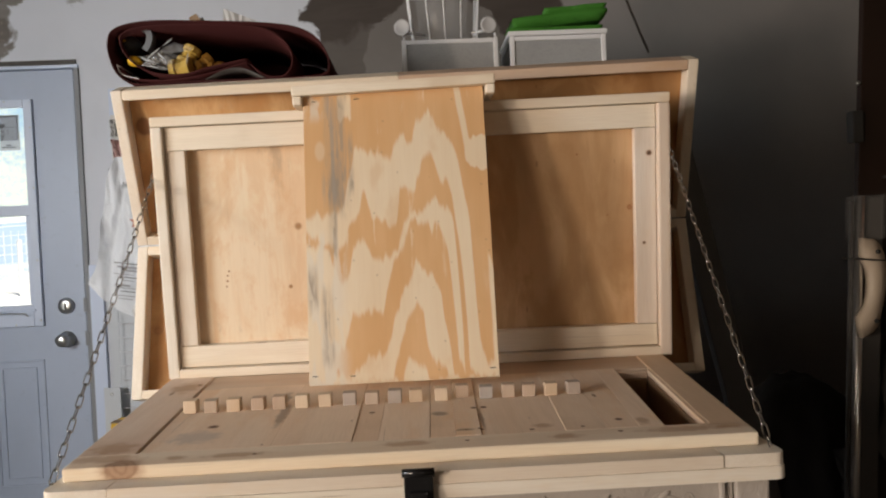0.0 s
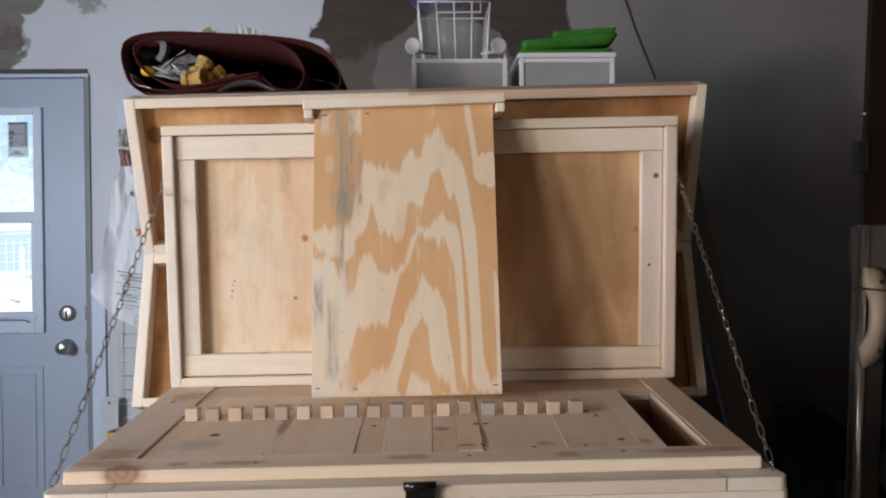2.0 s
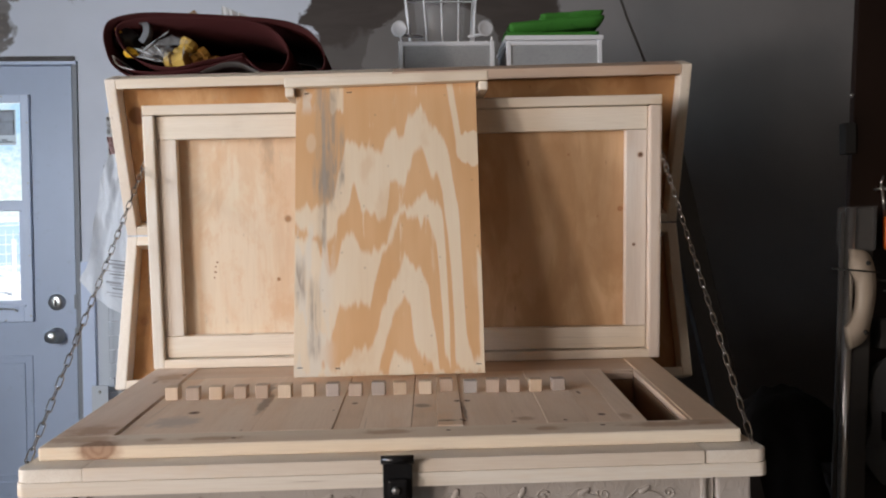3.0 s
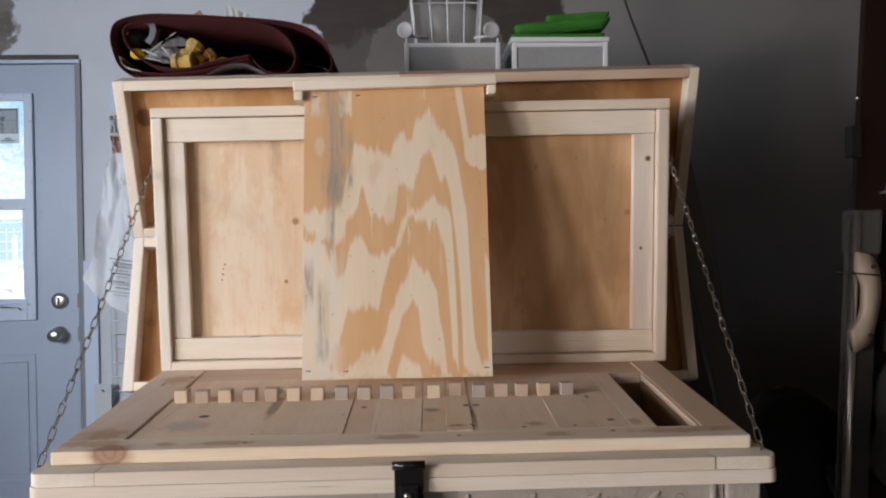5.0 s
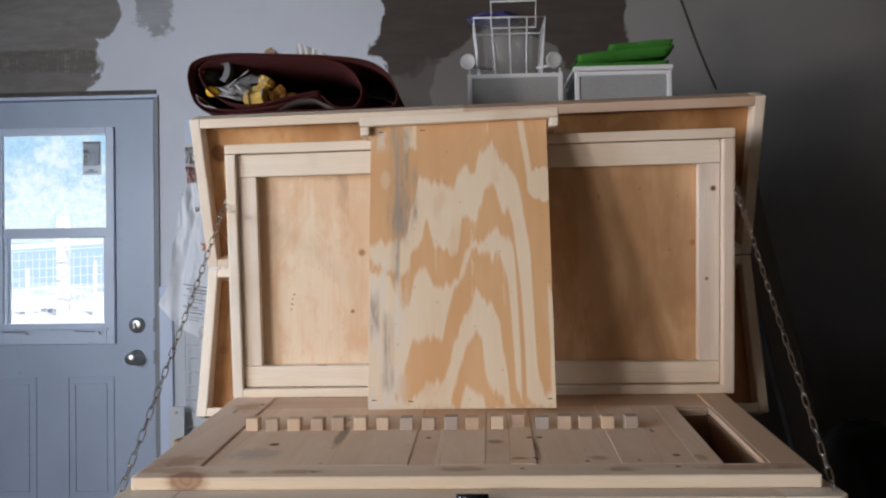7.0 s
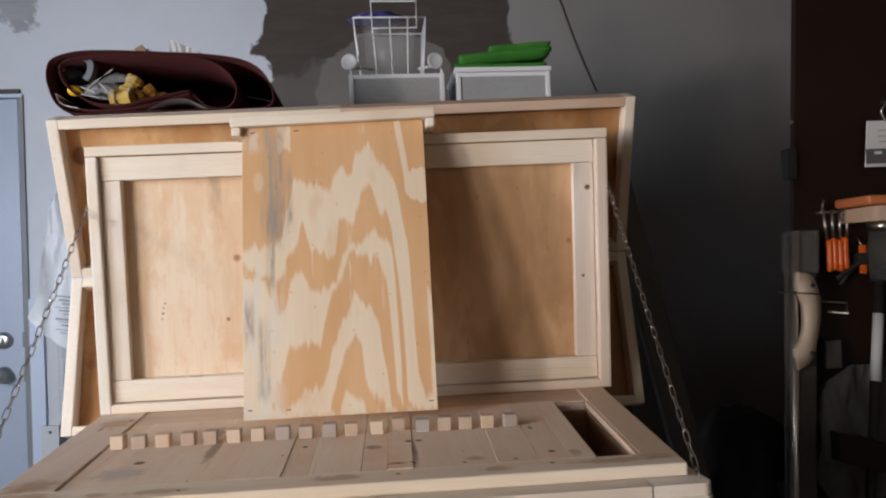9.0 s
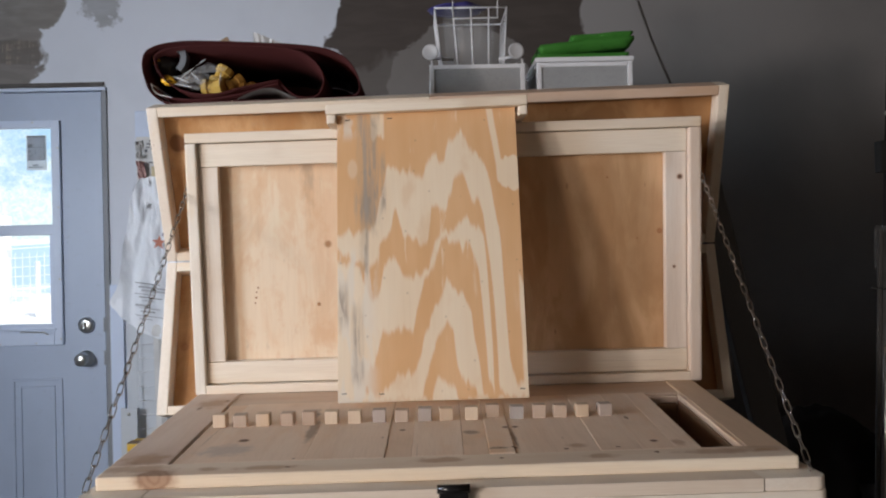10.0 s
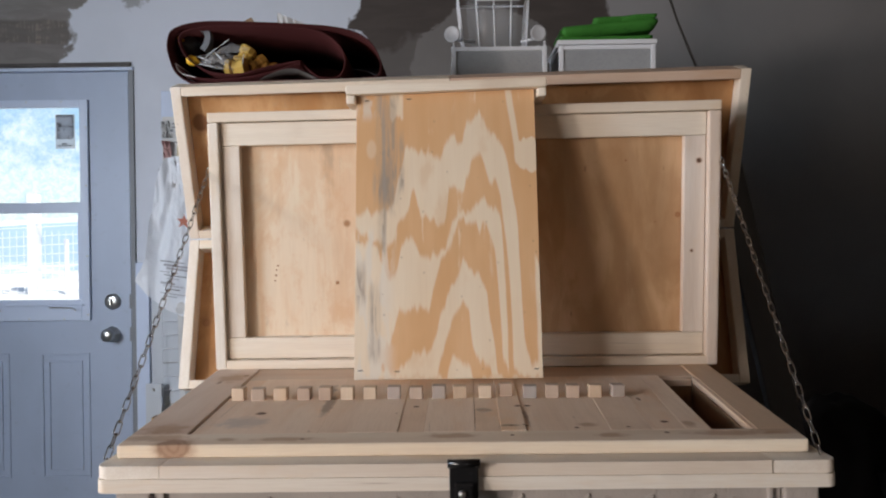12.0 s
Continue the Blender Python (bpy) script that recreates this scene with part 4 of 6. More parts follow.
def outside():
    bm = bmesh.new()
    rows = [(WALL_Y + 0.15, -0.2), (6.0, 0.0), (9.0, 0.70), (12.0, 0.92), (18.0, 1.45), (37.0, 2.62), (90.0, 5.5)]
    line = [[bm.verts.new((x, y, z)) for x in (-70, 50)] for y, z in rows]
    for a, b in zip(line, line[1:]):
        bm.faces.new((a[0], a[1], b[1], b[0]))
    ob = part("ground", bm, BANK, None)
    tagged(ob, "sunlit bank outside the door, glare and haze in its colour", "ground", kind="structure")
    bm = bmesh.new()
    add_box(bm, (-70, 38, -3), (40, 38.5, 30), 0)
    tagged(part("backdrop", bm, HILL, None), "glowing backdrop of a hazy hillside with bushes", "backdrop", kind="structure")
    fence = thing("fence", (-5.2, 9.5, 0.3), "white wooden post fence with wire mesh", "fence")
    for x, h in ((-7.6, 1.85), (-5.140, 1.95), (-2.9, 1.9)):
        board("post", (x, 9.45, 0.15), (x + 0.115, 9.58, h), FENCE_WHITE, fence, bevel=0.006)
    for x, h in ((-5.545, 1.33), (-4.700, 1.40)):
        board("stake", (x, 9.47, 0.2), (x + 0.04, 9.52, h), FENCE_WHITE, fence, bevel=0.004)
    for (xa, za), (xb, zb) in (((-7.5, 1.46), (-5.142, 1.575)), ((-5.023, 1.585), (-2.9, 1.66))):
        bm = add_box(bmesh.new(), (xa, 9.43, 0), (xb, 9.45, 0.062), 0.004)
        for v in bm.verts:
            v.co.z += za + (zb - za) * (v.co.x - xa) / (xb - xa) - 0.025 * math.sin(math.pi * (v.co.x - xa) / (xb - xa))
        part("rail", bm, FENCE_WHITE, fence)
    bm = bmesh.new()
    for n in range(9):
        add_tube(bm, [(-7.2, 9.42, 0.58 + 0.11 * n), (-3.2, 9.42, 0.74 + 0.11 * n)], 0.0055, 4)
    for n in range(48):
        add_tube(bm, [(-7.2 + 0.085 * n, 9.42, 0.3), (-7.2 + 0.085 * n, 9.42, 1.50)], 0.0035, 4)
    part("wire_mesh", bm, FENCE_WHITE, fence)


room()
entrance_door()
outside()


# ---- the chest ----
def chest():
    c = thing("wooden_chest", (-0.04, 1.25, 0), "pine-rimmed chest on legs with grey-white embossed side panels", "chest")
    x0, x1, y0, y1 = -0.466, 0.387, 0.968, 1.545
    # lapped rim in two layers
    rounded_board("rim_front_lower", (x0, y0, 0.9995), (x1, y0 + 0.075, 1.0150), 0.011, ((-1, -1), (1, -1)), PINE_GREY[0], c)
    board("rim_back_lower", (x0, y1 - 0.075, 0.9995), (x1, y1, 1.0145), PINE[0], c)
    board("rim_side_lower", (x0, y0 + 0.077, 0.9995), (x0 + 0.072, y1 - 0.077, 1.0145), PINE[1], c)
    board("rim_side_lower", (x1 - 0.030, y0 + 0.077, 0.9995), (x1, y1 - 0.077, 1.0145), PINE[1], c)
    board("rim_front_upper", (x0 + 0.0745, y0 + 0.001, 1.0152), (x1 - 0.0745, y0 + 0.076, 1.0305), PINE_GREY[0], c, bevel=0.0012)
    rounded_board("rim_side_upper", (x0, y0 + 0.002, 1.0152), (x0 + 0.0735, y1, 1.0300), 0.013, ((-1, -1),), PINE_GREY[1], c, bevel=0.0018)
    rounded_board("rim_corner", (x1 - 0.0735, y0 + 0.002, 1.0152), (x1, y0 + 0.080, 1.0300), 0.012, ((1, -1),), PINE_GREY[1], c, bevel=0.0018)
    board("rim_side_upper", (x1 - 0.030, y0 + 0.0805, 1.0152), (x1, y1, 1.0300), PINE_GREY[1], c, bevel=0.0035)
    board("rim_back_upper", (x0 + 0.0745, y1 - 0.075, 1.0152), (x1 - 0.0745, y1, 1.0300), PINE[0], c)
    bx0, bx1, by0, by1, z0, z1 = -0.447, 0.370, 0.986, 1.530, 0.06, 0.998
    for x in (bx0, bx1 - 0.040):
        for y in (by0 - 0.006, by1 - 0.040):
            board("leg", (x, y, 0), (x + 0.040, y + 0.046, z1), EMBOSSED, c, bevel=0.003)
    for lo, hi in (((bx0 + 0.042, by0, z0), (bx1 - 0.042, by0 + 0.012, z1)), ((bx0 + 0.042, by1 - 0.014, z0), (bx1 - 0.042, by1 - 0.002, z1)),
                   ((bx0 + 0.004, by0 + 0.045, z0), (bx0 + 0.016, by1 - 0.045, z1)), ((bx1 - 0.016, by0 + 0.045, z0), (bx1 - 0.004, by1 - 0.045, z1))):
        board("side_panel", lo, hi, EMBOSSED, c, "pressed panel with raised leaf pattern", bevel=0.001)
    for x in (bx0 + 0.050, bx1 - 0.058):
        board("edge_bead", (x, by0 - 0.005, z0), (x + 0.006, by0 + 0.001, z1 - 0.002), EMBOSSED, c, bevel=0.002)
    # raised scrolls under the rim
    rnd = random.Random(4)
    face, zc = by0 - 0.0004, 0.9745
    stem = [(bx0 + 0.075 + 0.66 * q / 132, face, zc + 0.0085 * math.sin(q * 0.42) + 0.0015 * math.sin(q * 1.3)) for q in range(133)]
    tube("vine_stem", stem, 0.0011, EMBOSSED, c, "raised leaf scroll", sides=6)
    for n in range(18):
        x = bx0 + 0.082 + n * 0.0374 + rnd.uniform(-0.003, 0.003)
        up = 1 if n % 2 else -1
        curl = [(x + up * 0.003 + (0.0085 - 0.00042 * q) * math.cos(0.5 * q + n), face, zc + up * 0.004 + (0.0075 - 0.00037 * q) * math.sin(0.5 * q + n)) for q in range(18)]
        tube("vine_curl", curl, rnd.uniform(0.0007, 0.0010), EMBOSSED, c, sides=6)
        lean = rnd.uniform(0.3, 1.1) * up
        bm = lump((0, 0, 0), (0.0085, 0.0016, 0.0036), 0.15, n * 1.7, 2)
        bmesh.ops.transform(bm, matrix=Matrix.Translation((x + 0.016, face, zc - up * 0.008)) @ pose(0, 0, 0, 0, math.degrees(lean), 0), verts=bm.verts)
        part("vine_leaf", bm, EMBOSSED, c, smooth=True)
    board("floor_panel", (bx0 + 0.05, by0 + 0.05, z0 + 0.002), (bx1 - 0.05, by1 - 0.05, z0 + 0.016), PINE[0], c)
    # latch
    bm = add_box(bmesh.new(), (-0.0575, y0 - 0.008, 0.925), (-0.0245, y0 - 0.0005, 1.035), 0.002)
    latch = part("latch", bm, BLACK, c, "glossy black latch strap")
    tube("hook_roll", [(-0.0595, y0 - 0.006, 1.032), (-0.0225, y0 - 0.006, 1.032)], 0.0052, BLACK, latch)
    board("latch_boss", (-0.052, y0 - 0.014, 0.990), (-0.030, y0 - 0.007, 1.012), BLACK, latch, bevel=0.003)
    lathe("rivet", [(0, 0.0045), (0.003, 0.004), (0.0045, 0.001)], (-0.043, y0 - 0.014, 1.0), (0, -1, 0), STEEL, latch, sides=12)
    return c


def tray_top():
    """Framed plank top with a long slot and a row of cut blocks."""
    zt, zb, y0, y1 = 1.047, 1.0310, 1.0, 1.590
    p = thing("plank_top", (0, y0, zb), "pine plank top with a long slot, lying on the chest rim", "chest top", turn=(1.26, 0, 0))
    board("front_rail", (-0.454, y0, zb), (0.368, 1.051, zt), PINE_FRONT, p, "front rail with a big brown knot", bevel=0.003)
    board("side_board", (-0.454, 1.0518, zb), (-0.3845, y1, zt - 0.0006), SIDE, p)
    board("side_board", (0.3225, 1.0518, zb), (0.368, y1, zt - 0.0006), SIDE_TAN, p)
    board("back_rail", (-0.392, 1.405, zb), (0.326, y1, zt - 0.0030), PINE[0], p)
    edges = [-0.3825, -0.353, -0.222, -0.123, -0.090, -0.026, 0.006, 0.038, 0.143, 0.195]
    drops = [0.0018, 0.0004, 0.0, 0.0008, 0.0002, 0.0004, -0.0008, 0.0006, 0.0001]
    gaps = [0.0009, 0.0005, 0.0003, 0.0003, 0.0002, 0.0004, 0.0004, 0.0003, 0.0001]
    for a, b, d, g in zip(edges, edges[1:], drops, gaps):
        board("plank", (a + g, 1.0522, zb), (b - 0.0002, 1.4035, zt - 0.0004 - d), PLANK, p, bevel=0.0006)
    board("plank", (0.1953, 1.0522, zb), (0.2356, 1.4035, zt - 0.0006), PLANK, p, bevel=0.0006)
    board("plank", (0.2360, 1.0522, zb), (0.2665, 1.4035, zt - 0.0005), PLANK, p, bevel=0.0006)
    # lining of the slot: brown pine darkened for shade, below a paler edge
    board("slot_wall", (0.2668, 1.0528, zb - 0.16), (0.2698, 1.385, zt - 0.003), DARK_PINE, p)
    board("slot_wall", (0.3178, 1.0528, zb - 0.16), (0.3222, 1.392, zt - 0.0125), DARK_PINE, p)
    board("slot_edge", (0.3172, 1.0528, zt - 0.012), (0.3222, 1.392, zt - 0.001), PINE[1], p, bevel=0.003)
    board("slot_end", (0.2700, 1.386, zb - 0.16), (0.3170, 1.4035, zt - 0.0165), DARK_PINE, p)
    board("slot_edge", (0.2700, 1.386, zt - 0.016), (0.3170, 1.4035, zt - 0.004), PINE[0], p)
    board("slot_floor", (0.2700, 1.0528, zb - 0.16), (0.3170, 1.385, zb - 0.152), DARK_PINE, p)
    # the boards widen a little towards the back
    for o in p.children:
        for v in o.data.vertices:
            v.co.x += (v.co.y - 1.0) * (0.027 + 0.176 * v.co.x)
    # row of blocks
    centres = [-0.374, -0.343, -0.310, -0.275, -0.243, -0.210, -0.176, -0.140, -0.107, -0.073, -0.041, -0.004, 0.028, 0.063, 0.096, 0.127, 0.160, 0.195]
    kinds = "LTLTTLLGTGLLTGTTLG"
    rnd = random.Random(8)
    for x, q in zip(centres, kinds):
        w = 0.0092 + 0.0006 * rnd.random()
        y = 1.237 + 0.003 * rnd.random() + (0.009 if abs(x - 0.028) < 0.01 else 0)
        turn = Matrix.Translation((x, y, 0)) @ pose(0, 0, 0, 0, 0, rnd.uniform(-4, 4))
        board("block", (-w, 0, zt - 0.001), (w, 0.0185, zt + 0.0165 + 0.002 * rnd.random()), {"L": BLOCK_PALE, "T": BLOCK_TAN, "G": BLOCK_GREY}[q], p,
              {"L": "pale cut pine block", "T": "tan cut pine block", "G": "weathered grey block"}[q], bevel=0.0009, matrix=turn)
    return p


def inner_box():
    """Shallow framed box that stands on the chest top."""
    x0, x1, z0, z1, y0 = -0.486, 0.433, 1.0560, 1.529, 1.506
    b = thing("framed_box", (0, y0, z0), "shallow pine box with a plywood back, standing upright on the chest", "box", turn=(4.6, 0, 0))
    t, d = 0.0195, 0.075
    board("top_side", (x0, y0, z1 - 0.0175), (x1, y0 + d, z1), PINE_PALE[0], b, bevel=0.0025)
    board("bottom_side", (x0 + t, y0, z0), (x1 - t, y0 + d, z0 + 0.0165), PINE_PALE[0], b, bevel=0.0025)
    # left side and left stile in paler pine, for the brighter light there
    board("left_side", (x0, y0 + 0.0005, z0), (x0 + t, y0 + d, z1 - 0.018), PINE_GREY[2], b, bevel=0.003)
    board("right_side", (x1 - 0.0225, y0 - 0.0005, z0), (x1, y0 + d, z1 - 0.018), PINE_STILE, b, bevel=0.004)
    r0, r1, ry = x0 + t + 0.0012, x1 - 0.0240, y0 + 0.010
    board("top_rail", (r0, ry, z1 - 0.060), (r1, ry + 0.019, z1 - 0.0188), PINE_PALE[0], b)
    board("bottom_rail", (r0, ry, z0 + 0.0185), (r1, ry + 0.019, z0 + 0.0575), PINE_PALE[0], b)
    board("left_stile", (r0, ry + 0.001, z0 + 0.0580), (r0 + 0.0335, ry + 0.019, z1 - 0.0605), PINE_GREY[2], b)
    board("right_stile", (r1 - 0.0380, ry + 0.001, z0 + 0.0580), (r1, ry + 0.019, z1 - 0.0605), PINE_STILE, b, "pale stile with three knots")
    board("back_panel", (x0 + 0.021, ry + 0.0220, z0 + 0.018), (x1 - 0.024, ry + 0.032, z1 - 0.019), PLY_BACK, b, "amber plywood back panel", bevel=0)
    for x in (r0 + 0.006, r1 - 0.020):
        board("spacer", (x, ry + 0.0192, z0 + 0.02), (x + 0.014, ry + 0.0218, z1 - 0.02), PINE[2], b)
    return b


def folding_lid():
    """Two shallow trays that fold at the middle, standing open behind the chest."""
    x0, x1 = -0.581, 0.520
    lid = thing("folding_lid", (-0.03, 1.60, 0.99), "open folding lid of two shallow pine trays behind the chest", "lid")
    t, d = 0.0205, 0.050

    def leaf(low, high, base):
        (ya, za), (yb, zb) = low, high
        length = math.hypot(yb - ya, zb - za)
        lean = math.degrees(math.atan2(-(yb - ya), zb - za))
        m = Matrix.Translation((0, ya, za)) @ pose(0, 0, 0, lean, 0, 0)
        # rail split so that its right half can carry the shade in its tone
        if base:
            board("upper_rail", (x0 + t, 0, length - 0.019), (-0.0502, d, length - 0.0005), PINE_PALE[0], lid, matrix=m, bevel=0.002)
            board("upper_rail", (-0.050, 0, length - 0.019), (x1 - t, d, length - 0.0005), PINE_DIM, lid, "pinkish tan half of the rail, darkened for shade", matrix=m, bevel=0.002)
        else:
            board("upper_rail", (x0 + t, 0, length - 0.019), (x1 - t, d, length - 0.0005), PINE_PALE[0], lid, matrix=m, bevel=0.002)
        board("lower_rail", (x0 + t, 0, 0.0005), (x1 - t, d, 0.0175), PINE_PALE[0], lid, matrix=m, bevel=0.002)
        # paler left rail: that side's brighter light is put into its tone
        for a in (x0, x1 - t):
            board("side_rail", (a, 0.0005, 0), (a + t - 0.0004, d, length), (PINE_GREY if a == x0 else PINE_PALE)[2], lid, matrix=m, bevel=0.0025)
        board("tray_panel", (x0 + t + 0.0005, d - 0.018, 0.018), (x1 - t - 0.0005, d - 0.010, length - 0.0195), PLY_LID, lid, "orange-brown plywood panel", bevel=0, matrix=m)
    leaf((1.575, 1.009), (1.655, 1.3025), 0)
    leaf((1.655, 1.3035), (1.552, 1.596), 1)
    for x in (-0.36, 0.28):
        board("hinge_leaf", (x, 1.712, 1.27), (x + 0.06, 1.716, 1.335), STEEL, lid, "plain butt hinge", bevel=0.001)
    return lid


def hung_panel():
    x0, x1, z0, z1 = -0.211, 0.0945, 1.0645, 1.554
    h = thing("plywood_panel", (0, 1.335, z0), "figured plywood panel hung over the framed box", "panel", turn=(-10.4, 0, 0))
    board("sheet", (x0, 1.335, z0), (x1, 1.345, z1), PLY_FIGURED, h, bevel=0.0008)
    for x, z in ((x0 + 0.010, z0 + 0.014), (x1 - 0.010, z0 + 0.014), (x0 + 0.07, z0 + 0.012), (x0 + 0.09, z1 - 0.012), (x0 + 0.018, z1 - 0.012)):
        board("staple", (x - 0.004, 1.3343, z), (x + 0.004, 1.3352, z + 0.0014), BLACK_MATT, h, bevel=0)
    bar = board("cap_board", (-0.2285, 1.405, 1.5440), (0.1145, 1.475, 1.5610), PINE_PALE[0], None, bevel=0.003)
    bar.parent = h
    bar.matrix_parent_inverse = h.matrix_basis.inverted()
    for a, b in ((-0.2275, -0.2120), (0.0985, 0.1140)):
        ob = board("cleat", (a, 1.408, 1.5285), (b, 1.520, 1.5438), PINE_PALE[1], None, bevel=0.003)
        ob.parent = h
        ob.matrix_parent_inverse = h.matrix_basis.inverted()
    return h


def chain(a, b, sag, label):
    """Welded link chain between two points."""
    a, b = Vector(a), Vector(b)
    c = thing("chain", tuple(b), label, "chain", "lid stay chains")
    length, pitch = (b - a).length, 0.0186
    count = int(length / pitch)
    bm = bmesh.new()
    ring = []
    for q in range(16):
        t = 2 * math.pi * q / 16
        ring.append((0.0036 * math.cos(t), 0, 0.0036 * math.sin(t) + (0.0072 if math.sin(t) > 0 else -0.0072)))
    add_tube(bm, ring, 0.0008, 6, closed=True)
    mesh = bpy.data.meshes.new("link")
    bm.to_mesh(mesh)
    bm.free()
    mesh.materials.append(CHAIN_STEEL)
    mesh.shade_smooth()

    def at(s):
        return a.lerp(b, s) + Vector((0, 0, -4 * sag * s * (1 - s)))
    for n in range(count + 1):
        s = n / count
        ahead = (at(min(s + 0.01, 1)) - at(max(s - 0.01, 0))).normalized()
        ob = new("link", mesh)
        ob.parent = c
        ob.matrix_parent_inverse = Matrix.Translation(-b)
        ob.matrix_basis = Matrix.Translation(at(s)) @ ahead.to_track_quat("Z", "Y").to_matrix().to_4x4() @ pose(0, 0, 0, 0, 0, 45 + 90 * (n % 2))
    return c


def skew(ob, base, share):
    """Handmade, a little out of square: the higher a part, the more its right end is raised."""
    for o in ob.children:
        for v in o.data.vertices:
            v.co.z += share * (v.co.x + 0.03) * max(0.0, v.co.z - base)


chest()
tray_top()
skew(inner_box(), 1.06, 0.026)
skew(folding_lid(), 1.01, 0.032)
skew(hung_panel(), 1.065, 0.060)
chain((-0.489, 1.500, 1.432), (-0.4665, 0.995, 1.024), 0.004, "thin zinc stay chain from the box to the chest rim")
chain((0.436, 1.500, 1.447), (0.380, 0.998, 1.032), 0.0, "thin zinc stay chain from the box to the chest rim")


# ---- shelf behind the lid and what lies on it ----
SHELF = 1.640


def shelf_stand():
    s = thing("shelf_stand", (0, 2.05, 0), "dull grey metal stand with slanted sides and a flat top", "stand")
    board("shelf_top", (-0.63, 1.80, SHELF - 0.02), (0.535, 2.32, SHELF), GREY_STEEL, s, bevel=0.003)
    for x0, x1, slant in ((0.490, 0.555, 0.223), (-0.53, -0.465, 0.0)):
        for y in (1.802, 2.27):
            bm = add_box(bmesh.new(), (x0, y, 0), (x1, y + 0.03, SHELF - 0.0205), 0.003)
            for v in bm.verts:
                v.co.x += slant * (SHELF - 0.02 - v.co.z)
            part("leg", bm, GREY_STEEL, s)
    # unseen sheets added to keep light off the wall behind
    board("side_sheet", (-0.464, 1.834, 0.25), (-0.460, 2.268, SHELF - 0.022), GREY_STEEL, s, bevel=0)
    board("back_sheet", (-0.52, 2.302, 0.25), (0.48, 2.306, 1.27), GREY_STEEL, s, bevel=0)
    return s


def sanding_belt():
    s = thing("sanding_belt", (-0.45, 1.88, SHELF), "flattened coil of dark maroon wide sanding belt", "sanding belt")
    at = lambda px, pz: (-0.668 + (px - 88) * 0.000391, 0, 1.6435 + (432 - pz) * 0.000425)
    outer = [(88, 215), (130, 150), (300, 118), (600, 126), (900, 142), (1100, 170), (1215, 225), (1278, 320), (1270, 405), (1150, 422), (900, 426), (560, 428), (250, 432), (140, 385), (98, 300)]
    part("outer_loop", strip_band(smooth_line([at(*p) for p in outer], 6, True), 1.79, 2.22, 0.0030, True), MAROON, s, smooth=True)
    inner = [(835, 318), (640, 350), (480, 385), (330, 375), (215, 320), (150, 235), (165, 165), (320, 136), (620, 138), (900, 160), (1030, 225), (1082, 320), (1040, 405), (930, 405), (850, 345)]
    part("inner_loop", strip_band(smooth_line([at(*p) for p in inner], 6), 1.80, 2.22, 0.0032, False), MAROON, s, smooth=True)
    lap = [(120, 330), (200, 395), (400, 412), (600, 390), (760, 350), (830, 335)]
    part("belt_end", strip_band(smooth_line([at(*p) for p in lap], 6), 1.80, 2.20, 0.0030, False), MAROON, s, smooth=True)
    # unseen maroon sheet added behind the coil to make its inside dark
    core = [at(*p) for p in outer]
    bm = bmesh.new()
    for y in (2.195, 2.200):
        bm.faces.new([bm.verts.new((p[0] * 0.985 - 0.006, y, p[2] * 0.98 + 0.0335)) for p in core])
    part("folded_end", bm, MAROON, s)
    liner = [(600, 415), (700, 372), (790, 362), (860, 385), (930, 418)]
    part("paper_liner", strip_band(smooth_line([at(*p) for p in liner], 6), 1.800, 1.93, 0.0012, False), GAP_DARK, s, "grey paper lining", smooth=True)
    white = [(125, 325), (150, 375), (240, 400)]
    part("paper_liner", strip_band(smooth_line([at(*p) for p in white], 6), 1.797, 1.93, 0.0016, False), PAPER, s, smooth=True)
    return s


def crumpled(centre, size, rough, seed, detail=3):
    """A crumpled bag: a closed shape pushed in along random planes, so that it has flat facets and sharp folds."""
    bm = bmesh.new()
    bmesh.ops.create_icosphere(bm, subdivisions=detail, radius=1.0)
    rnd = random.Random(seed)
    planes = []
    for _ in range(26):
        n = Vector((rnd.uniform(-1, 1), rnd.uniform(-1, 1), rnd.uniform(-1, 1))).normalized()
        planes.append((n, rnd.uniform(1 - rough, 0.97)))
    for v in bm.verts:
        for n, d in planes:
            over = v.co.dot(n) - d
            if over > 0:
                v.co -= n * over * 1.25
        v.co *= 1 + 0.10 * noise.noise(v.co * 3.1 + Vector((seed, 0, 0)))
        v.co = Vector(centre) + Vector([v.co[q] * size[q] for q in range(3)])
    return bm


